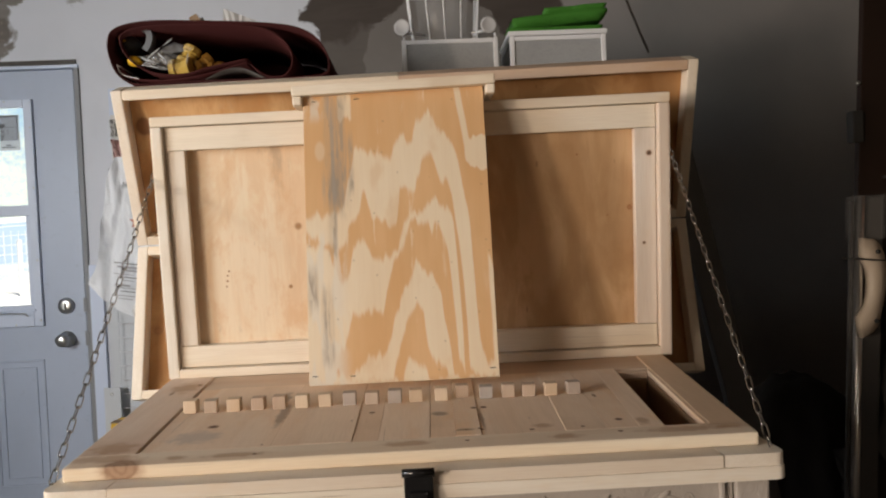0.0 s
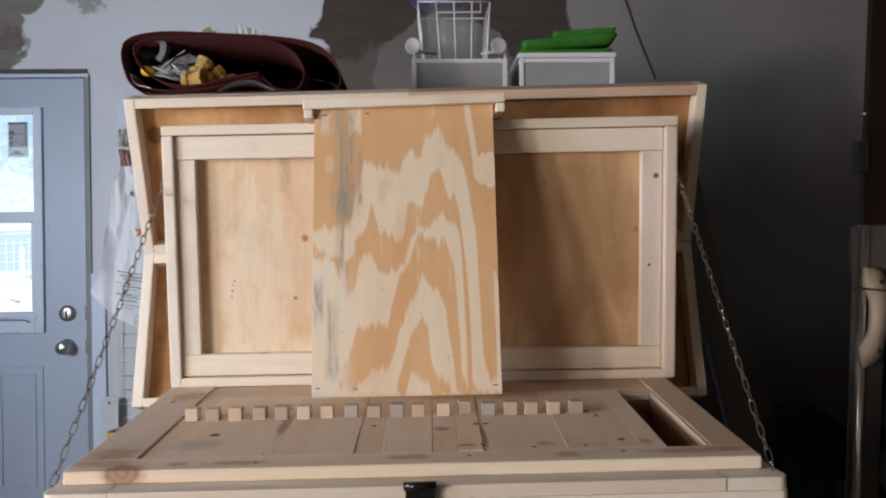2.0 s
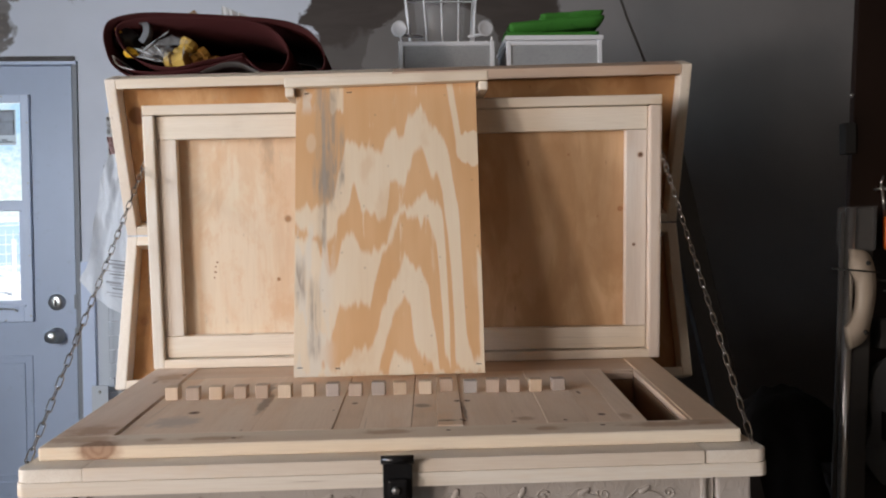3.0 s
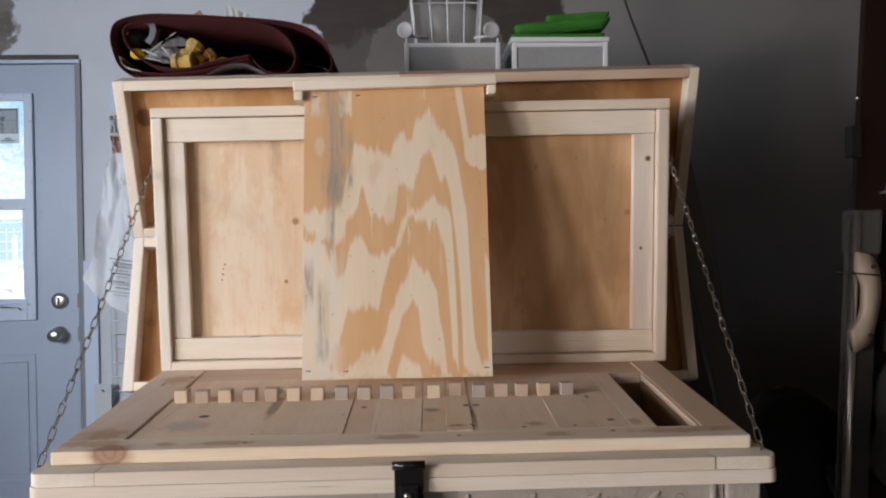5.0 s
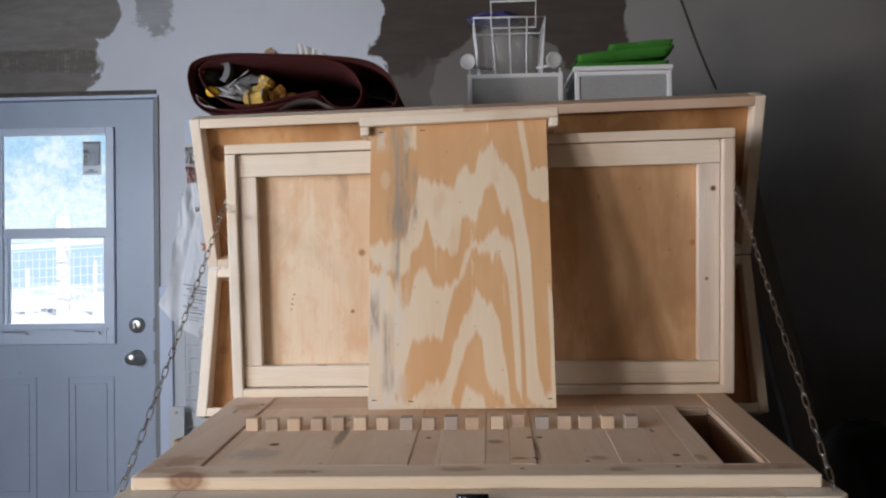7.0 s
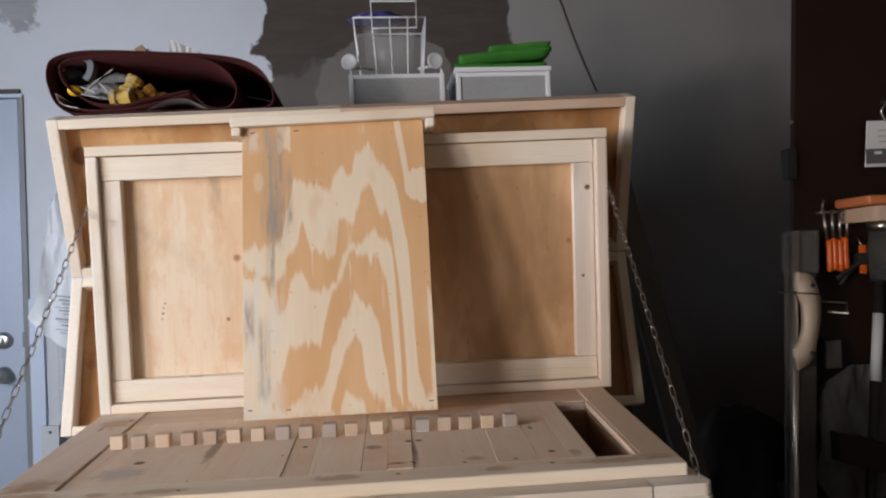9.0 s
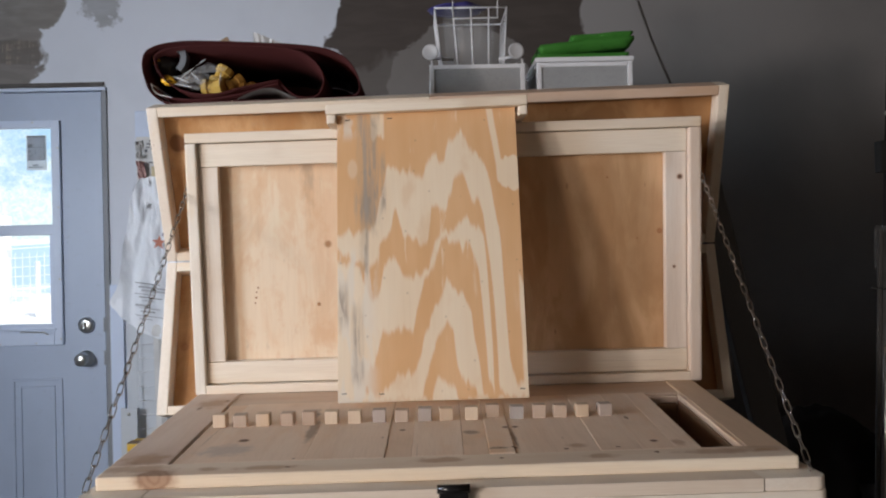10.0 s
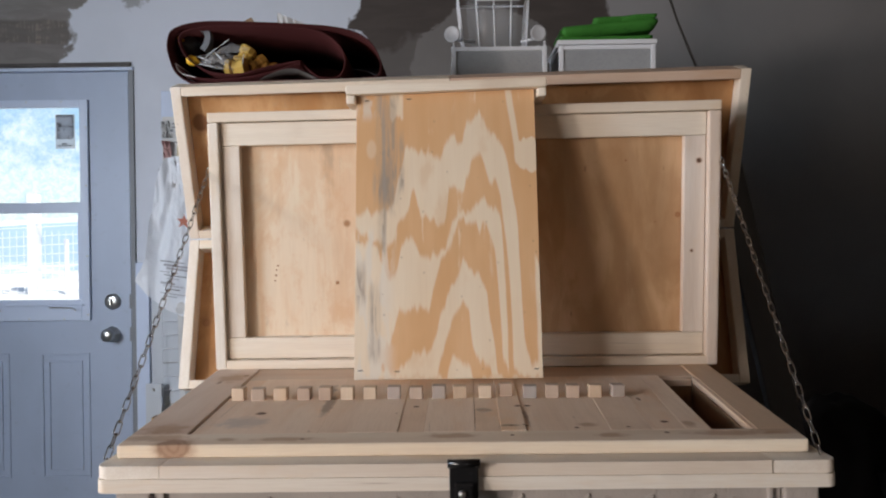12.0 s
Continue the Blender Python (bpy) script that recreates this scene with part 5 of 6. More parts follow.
def parts_bag():
    b = thing("parts_bag", (-0.57, 1.86, 1.665), "clear crinkled plastic bag with yellow plastic fittings inside the belt coil", "plastic bag")
    part("bag", crumpled((-0.553, 1.842, 1.697), (0.066, 0.040, 0.030), 0.45, 5, 4), BAG_FILM, b, "crumpled clear bag")
    part("bag_neck", crumpled((-0.537, 1.826, 1.728), (0.040, 0.010, 0.016), 0.5, 9, 3), BAG_FILM, b, "twisted bag neck")
    # pale flakes and thin strips, in place of white glints on the film
    for n, (x, z, w, h, lean) in enumerate(((-0.585, 1.692, 0.030, 0.010, 18), (-0.570, 1.709, 0.026, 0.009, 42), (-0.552, 1.697, 0.022, 0.012, -30), (-0.566, 1.682, 0.024, 0.006, -12))):
        bm = crumpled((0, 0, 0), (w, 0.006, h), 0.6, 20 + n, 3)
        bmesh.ops.transform(bm, matrix=Matrix.Translation((x, 1.806 + 0.003 * n, z)) @ pose(0, 0, 0, 0, -lean, 0), verts=bm.verts)
        part("film_fold", bm, CREASE, b, "pale fold for a highlight on the film")
    for n, (x, z, w, lean) in enumerate(((-0.592, 1.698, 0.026, -24), (-0.575, 1.712, 0.022, 38), (-0.560, 1.704, 0.020, -48), (-0.585, 1.684, 0.024, -10), (-0.548, 1.735, 0.018, 34), (-0.507, 1.700, 0.020, 78))):
        bm = crumpled((0, 0, 0), (w, 0.003, 0.0022), 0.5, 40 + n, 3)
        bmesh.ops.transform(bm, matrix=Matrix.Translation((x, 1.800 + 0.002 * n, z)) @ pose(0, 0, 0, 0, -lean, 0), verts=bm.verts)
        part("film_edge", bm, GLINT, b, "pale strip for a glint on the film")
    for n, (x, y, z, r, h, tip) in enumerate(((-0.530, 1.846, 1.686, 0.024, 0.050, (1, -0.2, 0.12)), (-0.516, 1.860, 1.716, 0.022, 0.048, (0.5, 0.1, 0.9)),
                                              (-0.488, 1.866, 1.698, 0.020, 0.046, (0.7, 0.3, 0.5)), (-0.462, 1.872, 1.692, 0.016, 0.036, (0.9, 0.2, -0.1)))):
        axis = Vector(tip).normalized()
        fit = lathe("yellow_fitting", [(0, r * 0.72), (h * 0.08, r), (h * 0.30, r), (h * 0.34, r * 0.74), (h * 0.62, r * 0.74), (h * 0.66, r * 0.92), (h * 0.94, r * 0.90), (h, r * 0.6)],
                    Vector((x, y, z)) - axis * h / 2, axis, (DULL_YELLOW, AMBER)[n // 2], b, ("dusty yellow plastic fitting", "dark amber plastic fitting")[n // 2], sides=10)
        fit.data.shade_flat()
    lathe("yellow_nozzle", [(0, 0.010), (0.006, 0.012), (0.018, 0.011), (0.026, 0.005), (0.030, 0.003)], (-0.634, 1.822, 1.702), (0.9, -0.2, -0.25), YELLOW, b, "orange-yellow nozzle", sides=12)
    part("dark_cap", lump((-0.640, 1.845, 1.735), (0.025, 0.028, 0.026), 0.25, 7.7, 3), BLACK_MATT, b, "black rubber cap with yellow marks", smooth=True)
    for x, z in ((-0.652, 1.750), (-0.644, 1.743), (-0.651, 1.738)):
        part("yellow_dot", lump((x, 1.818, z), (0.004, 0.004, 0.0045), 0.2, 2.7, 2), YELLOW, b)
    bm = strip_band(smooth_line([(-0.604, 0, 1.771), (-0.594, 0, 1.766), (-0.590, 0, 1.752), (-0.594, 0, 1.736), (-0.602, 0, 1.724)], 5), 1.822, 1.850, 0.013, False)
    part("foil", bm, FOIL_GREY, b, "strip of silver-grey tape")
    return b


def scraps():
    s = thing("wood_scrap", (-0.60, 2.26, SHELF), "pale wooden offcuts behind the belt", "offcut")
    for n, (x, lean, h) in enumerate(((-0.590, -30, 0.318), (-0.605, -26, 0.300))):
        m = Matrix.Translation((x + 0.14, 2.25 + 0.012 * n, SHELF)) @ pose(0, 0, 0, 0, lean, 0)
        board("stick", (-0.012, 0, 0), (0.012, 0.010, h), (CARDBOARD, PAPER)[n], s, bevel=0.002, matrix=m)
    p = thing("paper_scrap", (-0.47, 2.26, SHELF), "torn grey-white paper scrap behind the belt", "paper")
    part("torn_sheet", sheet((-0.530, 2.27, SHELF + 0.298), (0.085, 0, -0.035), (0.0, 0, -0.298), 0.012, 3.3, 10, 10), GREY_BOARD, p)


def mesh_bin(x0, x1, lid):
    y0, y1, z0, z1 = 2.10, 2.30, SHELF, 1.793
    b = thing("mesh_bin", ((x0 + x1) / 2, 2.2, z0), "white framed bin with grey perforated sides" + (" and a flat lid" if lid else ""), "bin", "white bins")
    w = 0.012
    for x in (x0, x1 - w):
        for y in (y0, y1 - w):
            board("post", (x, y, z0), (x + w, y + w, z1), WHITE_PLASTIC, b, bevel=0.002)
    for z in (z0 + 0.001, z1 - w):
        board("bar", (x0 + w, y0 + 0.0005, z), (x1 - w, y0 + w, z + w - 0.001), WHITE_PLASTIC, b, bevel=0.002)
        board("bar", (x0 + w, y1 - w, z), (x1 - w, y1 - 0.0005, z + w - 0.001), WHITE_PLASTIC, b, bevel=0.002)
        for x in (x0, x1 - w):
            board("bar", (x + 0.0005, y0 + w, z), (x + w - 0.0005, y1 - w, z + w - 0.001), WHITE_PLASTIC, b, bevel=0.002)
    board("perforated_side", (x0 + w, y0 + 0.004, z0 + w), (x1 - w, y0 + 0.006, z1 - w), PERFORATED, b, "grey perforated sheet", bevel=0)
    board("perforated_side", (x0 + w, y1 - 0.006, z0 + w), (x1 - w, y1 - 0.004, z1 - w), PERFORATED, b, bevel=0)
    for x in (x0 + 0.004, x1 - 0.006):
        board("perforated_side", (x, y0 + w, z0 + w), (x + 0.002, y1 - w, z1 - w), PERFORATED, b, bevel=0)
    if lid:
        board("lid", (x0 - 0.004, y0 - 0.004, z1), (x1 + 0.004, y1 + 0.004, z1 + 0.0125), WHITE_PLASTIC, b, bevel=0.003)
    else:
        board("inner_floor", (x0 + w, y0 + w, z1 - 0.03), (x1 - w, y1 - w, z1 - 0.026), WHITE_PLASTIC, b, bevel=0)
        tube("corner_knob", [(x0 + 0.006, y0 + 0.006, z1), (x0 + 0.006, y0 + 0.006, z1 + 0.012)], 0.003, WHITE_PLASTIC, b)
        tube("corner_knob", [(x1 - 0.006, y0 + 0.006, z1), (x1 - 0.006, y0 + 0.006, z1 + 0.012)], 0.003, WHITE_PLASTIC, b)
    return b


def wire_caddy():
    y, z0 = 2.115, 1.768
    c = thing("wire_caddy", (0.078, y, z0), "white wire caddy with two suction cups standing in the bin", "wire basket")
    r = 0.0022
    top = 1.944
    tube("rim_wire", [(-0.026, y, top), (0.162, y, top), (0.162, y + 0.150, top), (-0.026, y + 0.150, top)], r * 1.2, WHITE_PLASTIC, c, sides=6, closed=True)
    tube("floor_wire", [(-0.008, y, z0 + 0.004), (0.150, y, z0 + 0.004), (0.150, y + 0.140, z0 + 0.004), (-0.008, y + 0.140, z0 + 0.004)], r, WHITE_PLASTIC, c, sides=6, closed=True)
    for n in range(5):
        u = n / 4
        tube("upright", [(-0.026 + 0.188 * u, y, top), (-0.008 + 0.158 * u, y, z0 + 0.004)], r, WHITE_PLASTIC, c, sides=6)
    for q in (0.34, 0.67, 1.0):
        for side in (0, 1):
            tube("upright", [(-0.026 + 0.188 * side, y + 0.150 * q, top), (-0.008 + 0.158 * side, y + 0.140 * q, z0 + 0.004)], r * 0.8, WHITE_PLASTIC, c, sides=6)
    tube("hanger", [(0.020, y - 0.004, 1.985), (0.139, y - 0.004, 1.985), (0.137, y - 0.004, 1.915), (0.022, y - 0.004, 1.915)], r * 1.15, WHITE_PLASTIC, c, sides=6, closed=True)
    for x in (-0.041, 0.183):
        lathe("suction_cup", [(0.003, 0.004), (0.0025, 0.014), (0, 0.0185), (0.002, 0.0215), (0.005, 0.021), (0.009, 0.016), (0.016, 0.012), (0.026, 0.011)], (x, y - 0.012, 1.826), (0.25 if x < 0.05 else -0.1, 1, 0.05), LABEL_WHITE, c, "white suction cup")
        tube("cup_stem", [(x, y + 0.012, 1.818), (0.02 if x < 0.05 else 0.14, y + 0.03, 1.815)], 0.004, WHITE_PLASTIC, c)
        tube("cup_pin", [(x, y - 0.002, 1.796), (x, y - 0.002, 1.782)], 0.0025, WHITE_PLASTIC, c)
    return c


def clear_jug():
    j = thing("clear_jug", (0.03, 2.20, 1.768), "clear plastic measuring jug with a violet lid in the bin", "jug")
    lathe("jug_body", [(0, 0.055), (0.004, 0.060), (0.12, 0.070), (0.195, 0.074), (0.196, 0.0715), (0.12, 0.0675), (0.006, 0.057)], (0.070, 2.226, 1.768), (0, 0, 1), JUG_CLEAR, j, "clear jug wall")
    bm = lump((0.035, 2.228, 1.974), (0.078, 0.060, 0.011), 0.25, 5.0, 3)
    part("lid", bm, PURPLE, j, "violet plastic lid", smooth=True)
    return j


def green_bundle():
    g = thing("folded_canvas", (0.365, 2.19, 1.804), "bright green folded canvas on the bin lid", "canvas bundle")
    for n, (x0, x1, z, h, tilt) in enumerate(((0.240, 0.482, 1.8045, 0.026, 1.5), (0.246, 0.494, 1.8300, 0.026, 4.5), (0.330, 0.492, 1.8560, 0.020, 3.5))):
        bm = bmesh.new()
        bmesh.ops.create_grid(bm, x_segments=26, y_segments=14, size=0.5)
        bmesh.ops.solidify(bm, geom=bm.faces, thickness=0.9)
        for v in bm.verts:
            e = 1 - max(abs(v.co.x), abs(v.co.y)) * 2
            round_ = min(1, e * 8 + 0.35)
            w = noise.fractal(Vector((v.co.x * 4 + n * 3, v.co.y * 3, v.co.z)), 0.9, 2, 3)
            zz = (v.co.z + 0.45) / 0.9
            v.co = Vector(((x0 + x1) / 2 + v.co.x * (x1 - x0) + 0.004 * w, 2.20 + v.co.y * 0.17 + 0.004 * w, z + h * (0.5 + (zz - 0.5) * round_) + 0.004 * w * (zz > 0.5) + math.tan(radians(tilt)) * (v.co.x + 0.5) * (x1 - x0) * (1 if n else 0.3)))
        part("fold", bm, GREEN, g, smooth=True)
    return g


shelf_stand()
sanding_belt()
parts_bag()
scraps()
mesh_bin(-0.043, 0.204, False)
mesh_bin(0.235, 0.484, True)
wire_caddy()
clear_jug()
green_bundle()


# ---- dark cabinet and tools ----
CY = 1.950


def cabinet():
    c = thing("cabinet", (1.5, 2.25, 0), "tall dark brown cabinet with tools hung on its front", "cabinet")
    board("carcass", (1.52, CY + 0.022, 0.0), (2.05, 2.55, 2.40), BROWN, c, bevel=0.003)
    bm = add_box(bmesh.new(), (1.058, CY, 0.05), (1.56, CY + 0.020, 2.40), 0.002)
    for v in bm.verts:
        if v.co.x < 1.1:
            v.co.x += 0.060 * (v.co.z - 1.5)
    part("front_board", bm, BROWN, c)
    board("front_board", (1.563, CY, 0.05), (2.05, CY + 0.020, 2.40), BROWN, c, bevel=0.002)
    board("hinge", (1.034, CY - 0.012, 1.472), (1.062, CY + 0.018, 1.548), BLACK_MATT, c, "black hinge block", bevel=0.004)
    lathe("pin", [(0, 0.005), (0.006, 0.004)], (1.056, CY - 0.001, 1.615), (0, -1, 0), STEEL, c, sides=10)


def feather_edge():
    f = thing("plaster_darby", (1.07, 1.93, 0.2), "long aluminium plasterer's darby with a cream bow handle, hung upright", "darby")
    lean = 0.048

    def leaning(bm):
        for v in bm.verts:
            v.co.x += lean * (v.co.z - 1.30)
        return bm
    part("blade", leaning(add_tube(bmesh.new(), [(1.009, CY - 0.072, 0.10), (1.009, CY - 0.072, 1.340)], 0.0105, 16)), ALUMINIUM, f, "bright aluminium blade", smooth=True)
    part("blade_lip", leaning(add_box(bmesh.new(), (0.990, CY - 0.068, 0.10), (0.9995, CY - 0.060, 1.330), 0.002)), GREY_STEEL, f)
    part("back_channel", leaning(add_box(bmesh.new(), (1.0185, CY - 0.066, 0.10), (1.070, CY - 0.036, 1.338), 0.004)), GREY_STEEL, f)
    part("clear_sleeve", leaning(add_box(bmesh.new(), (1.000, CY - 0.086, 1.238), (1.066, CY - 0.024, 1.343), 0.006)), JUG_CLEAR, f, "clear plastic end sleeve")
    outer = smooth_line([(0.999, 0, 1.243), (1.033, 0, 1.234), (1.050, 0, 1.196), (1.0525, 0, 1.148), (1.044, 0, 1.094), (1.026, 0, 1.034), (0.990, 0, 1.011)], 4)
    inner = smooth_line([(0.998, 0, 1.200), (1.005, 0, 1.182), (1.012, 0, 1.165), (1.013, 0, 1.130), (1.008, 0, 1.095), (0.997, 0, 1.075), (0.985, 0, 1.060)], 4)
    bm = bmesh.new()
    rings = [[bm.verts.new((p.x, y, p.z)) for p, y in ((a, CY - 0.100), (b, CY - 0.100), (b, CY - 0.079), (a, CY - 0.079))] for a, b in zip(outer, inner)]
    for one, two in zip(rings, rings[1:]):
        for q in range(4):
            bm.faces.new((one[q], one[(q + 1) % 4], two[(q + 1) % 4], two[q]))
    bm.faces.new(rings[0][::-1])
    bm.faces.new(rings[-1])
    bmesh.ops.bevel(bm, geom=[e for e in bm.edges if e.calc_face_angle(0) > 1.0], offset=0.005, segments=3, profile=0.6, affect="EDGES")
    part("bow_handle", bm, CREAM, f, "cream plastic bow handle", smooth=True)
    for px, z in ((1.034, 1.210), (1.026, 1.050)):
        lathe("bolt", [(0, 0.006), (0.004, 0.005), (0.005, 0.001)], (px, CY - 0.0995, z), (0, -1, 0), BLACK_MATT, f, sides=10)
    x = 1.030
    hook = thing("wire_hook", (1.05, CY, 1.18), "bent steel wire hook holding the darby", "hook")
    tube("hook_wire", [(x + 0.05, CY + 0.001, 1.190), (x + 0.03, CY - 0.10, 1.188), (x - 0.012, CY - 0.105, 1.192), (x - 0.075, CY - 0.09, 1.198)], 0.0022, BLACK_MATT, hook, sides=6)
    hook2 = thing("wire_hook", (1.17, CY, 1.14), "bent steel wire hook on the cabinet front", "hook")
    tube("hook_wire", [(1.100, CY + 0.001, 1.166), (1.100, CY - 0.05, 1.166), (1.146, CY - 0.055, 1.162), (1.148, CY - 0.055, 1.136), (1.100, CY - 0.05, 1.142)], 0.0022, STEEL, hook2, sides=6)


def screwdrivers():
    rack = thing("tool_rack", (1.16, CY, 1.39), "thin steel rail with hooks on the cabinet front", "tool rack")
    tube("rail", [(1.110, CY - 0.020, 1.386), (1.184, CY - 0.020, 1.386)], 0.003, STEEL, rack)
    for x in (1.112, 1.182):
        tube("arm", [(x, CY + 0.001, 1.386), (x, CY - 0.021, 1.386)], 0.003, STEEL, rack)
    tube("arm", [(1.116, CY - 0.020, 1.386), (1.113, CY - 0.026, 1.402), (1.118, CY - 0.026, 1.416)], 0.0022, STEEL, rack)
    for n in range(4):
        x = 1.120 + 0.0175 * n
        d = thing("screwdriver", (x, CY - 0.03, 1.24), "screwdriver with a ribbed orange handle, hung on the rack", "screwdriver", "hung screwdrivers")
        lean = 0.006 * (n - 1.5) * 0.6
        tube("shaft", [(x, CY - 0.026, 1.318), (x + lean, CY - 0.026, 1.392)], 0.0032, STEEL, d)
        lathe("handle", [(0, 0.004), (0.004, 0.0078), (0.02, 0.0085), (0.06, 0.0078), (0.074, 0.0085), (0.080, 0.005)], (x - lean, CY - 0.026, 1.238 + 0.004 * (n % 2)), (0.0, 0, 1), ORANGE, d, "orange plastic handle", sides=10)
    k = thing("utility_knife", (1.205, CY - 0.02, 1.245), "orange and black knife hung beside the screwdrivers", "knife")
    board("handle", (1.206, CY - 0.030, 1.230), (1.221, CY - 0.016, 1.302), ORANGE, k, bevel=0.004)
    board("grip", (1.204, CY - 0.032, 1.262), (1.223, CY - 0.014, 1.278), BLACK_MATT, k, bevel=0.003)
    tube("loop", [(1.213, CY - 0.022, 1.300), (1.213, CY - 0.01, 1.318), (1.213, CY + 0.001, 1.320)], 0.002, STEEL, k)
    p = thing("pliers", (1.17, CY - 0.02, 1.22), "black-handled pliers hung below the screwdrivers", "pliers")
    tube("arm", smooth_line([(1.205, CY - 0.026, 1.262), (1.180, CY - 0.030, 1.245), (1.140, CY - 0.028, 1.222)], 4), 0.006, BLACK_MATT, p)
    tube("arm", smooth_line([(1.205, CY - 0.026, 1.262), (1.172, CY - 0.024, 1.232), (1.152, CY - 0.022, 1.205)], 4), 0.006, BLACK_MATT, p)
    board("jaw", (1.196, CY - 0.034, 1.252), (1.222, CY + 0.001, 1.282), BLACK_MATT, p, bevel=0.003)


def ledge_and_jar():
    s = thing("ledge", (1.35, CY - 0.07, 1.355), "pale pine ledge fixed to the cabinet front", "ledge")
    board("plank", (1.174, CY - 0.15, 1.356), (1.55, CY + 0.001, 1.392), PINE[0], s, bevel=0.003)
    o = thing("orange_tray", (1.33, CY - 0.08, 1.393), "orange plastic tray on the ledge", "tray")
    bm = add_box(bmesh.new(), (1.146, CY - 0.160, 1.393), (1.50, CY - 0.02, 1.416), 0.010, segments=3)
    part("tray_body", bm, painted("salmon_plastic", (0.62, 0.20, 0.075), 0.5, (0.5, 0.15, 0.06), 0.3), o)
    j = thing("glass_jar", (1.254, CY - 0.05, 1.21), "glass jar hung by its metal lid under the ledge", "jar")
    lathe("jar_body", [(0, 0.030), (0.006, 0.036), (0.09, 0.038), (0.108, 0.033), (0.112, 0.034), (0.125, 0.034)], (1.254, CY - 0.05, 1.210), (0, 0, 1), JAR_GLASS, j, "clear glass jar body")
    lathe("lid", [(0, 0.037), (0.018, 0.037), (0.0195, 0.034)], (1.254, CY - 0.05, 1.336), (0, 0, 1), STEEL, j, "zinc screw lid")
    part("screws", lump((1.254, CY - 0.05, 1.236), (0.024, 0.024, 0.018), 0.5, 2.0, 3), GREY_STEEL, j, "heap of small dark screws")


def package():
    p = thing("blister_card", (1.29, CY - 0.02, 1.5), "white printed card hung on a hook", "packaging")
    bm = bmesh.new()
    add_box(bm, (1.232, CY - 0.024, 1.495), (1.40, CY - 0.021, 1.610), 0.0008)
    for v in bm.verts:
        v.co.x += 0.010 * (v.co.z - 1.497) / 0.113
    part("card", bm, WHITE_PLASTIC, p)
    board("band", (1.234, CY - 0.0262, 1.503), (1.40, CY - 0.0245, 1.540), INK, p, "dark printed band", bevel=0)
    board("print_bar", (1.256, CY - 0.0275, 1.526), (1.275, CY - 0.0265, 1.533), WHITE_PLASTIC, p, bevel=0)
    for n in range(3):
        board("print_bar", (1.268, CY - 0.0262, 1.556 + 0.014 * n), (1.34 + 0.01 * n, CY - 0.0245, 1.559 + 0.014 * n), GREY_BOARD, p, bevel=0)
    tube("hanger", smooth_line([(1.296, CY - 0.022, 1.606), (1.282, CY - 0.022, 1.632), (1.296, CY - 0.022, 1.656), (1.302, CY + 0.001, 1.660)], 5), 0.003, STEEL, p)


def low_right():
    b = thing("carrier_bag", (1.15, 1.86, 0.68), "smoky grey plastic carrier bag hung low on the cabinet", "plastic bag")
    rim = ((0.0, 0.40, 0.72), (0.10, 0.22, 0.82), (0.17, 0.11, 0.88), (0.36, 0.06, 0.98), (0.55, 0.08, 1.0), (0.80, 0.0, 0.98), (0.90, 0.06, 0.90), (1.0, 0.16, 0.70))

    def mouth(v):
        for (a, l0, r0), (c, l1, r1) in zip(rim, rim[1:]):
            if v <= c:
                w = (v - a) / (c - a)
                return l0 + (l1 - l0) * w, r0 + (r1 - r0) * w
        return rim[-1][1:]
    part("bag_front", sheet((1.060, 1.912, 1.005), (0.250, 0, 0), (0, 0, -0.330), 0.020, 2.5, 30, 40, mouth), BAG_GREY, b, smooth=True)
    part("bag_back", sheet((1.064, 1.936, 1.005), (0.250, 0, 0), (0, 0, -0.325), 0.012, 8.5, 24, 30, mouth), BAG_GREY, b, smooth=True)
    k = thing("brown_carton", (1.15, 1.80, 0.80), "dark brown carton tucked against the carrier bag", "carton")
    bm = add_box(bmesh.new(), (1.052, 1.800, 0.803), (1.27, 1.838, 0.871), 0.003)
    for v in bm.verts:
        v.co.z -= 0.28 * (v.co.x - 1.052)
    part("carton_body", bm, BROWN, k)
    p = thing("pole", (1.023, 1.76, 0), "black pole with a white label leaning on the cabinet", "pole")
    tube("shaft", [(1.023, 1.760, 0.0), (1.258, 1.927, 1.235)], 0.012, BLACK_MATT, p)
    tube("label", [(1.2072, 1.8909, 0.968), (1.238, 1.9128, 1.130)], 0.0132, GREY_SHEET, p, "white wrap label")
    g = thing("grey_brush", (1.115, CY - 0.03, 1.0), "dark green-grey brush block hung by the darby", "brush")
    board("brush_block", (1.095, CY - 0.045, 1.002), (1.135, CY + 0.001, 1.072), GREY_STEEL, g, bevel=0.005)


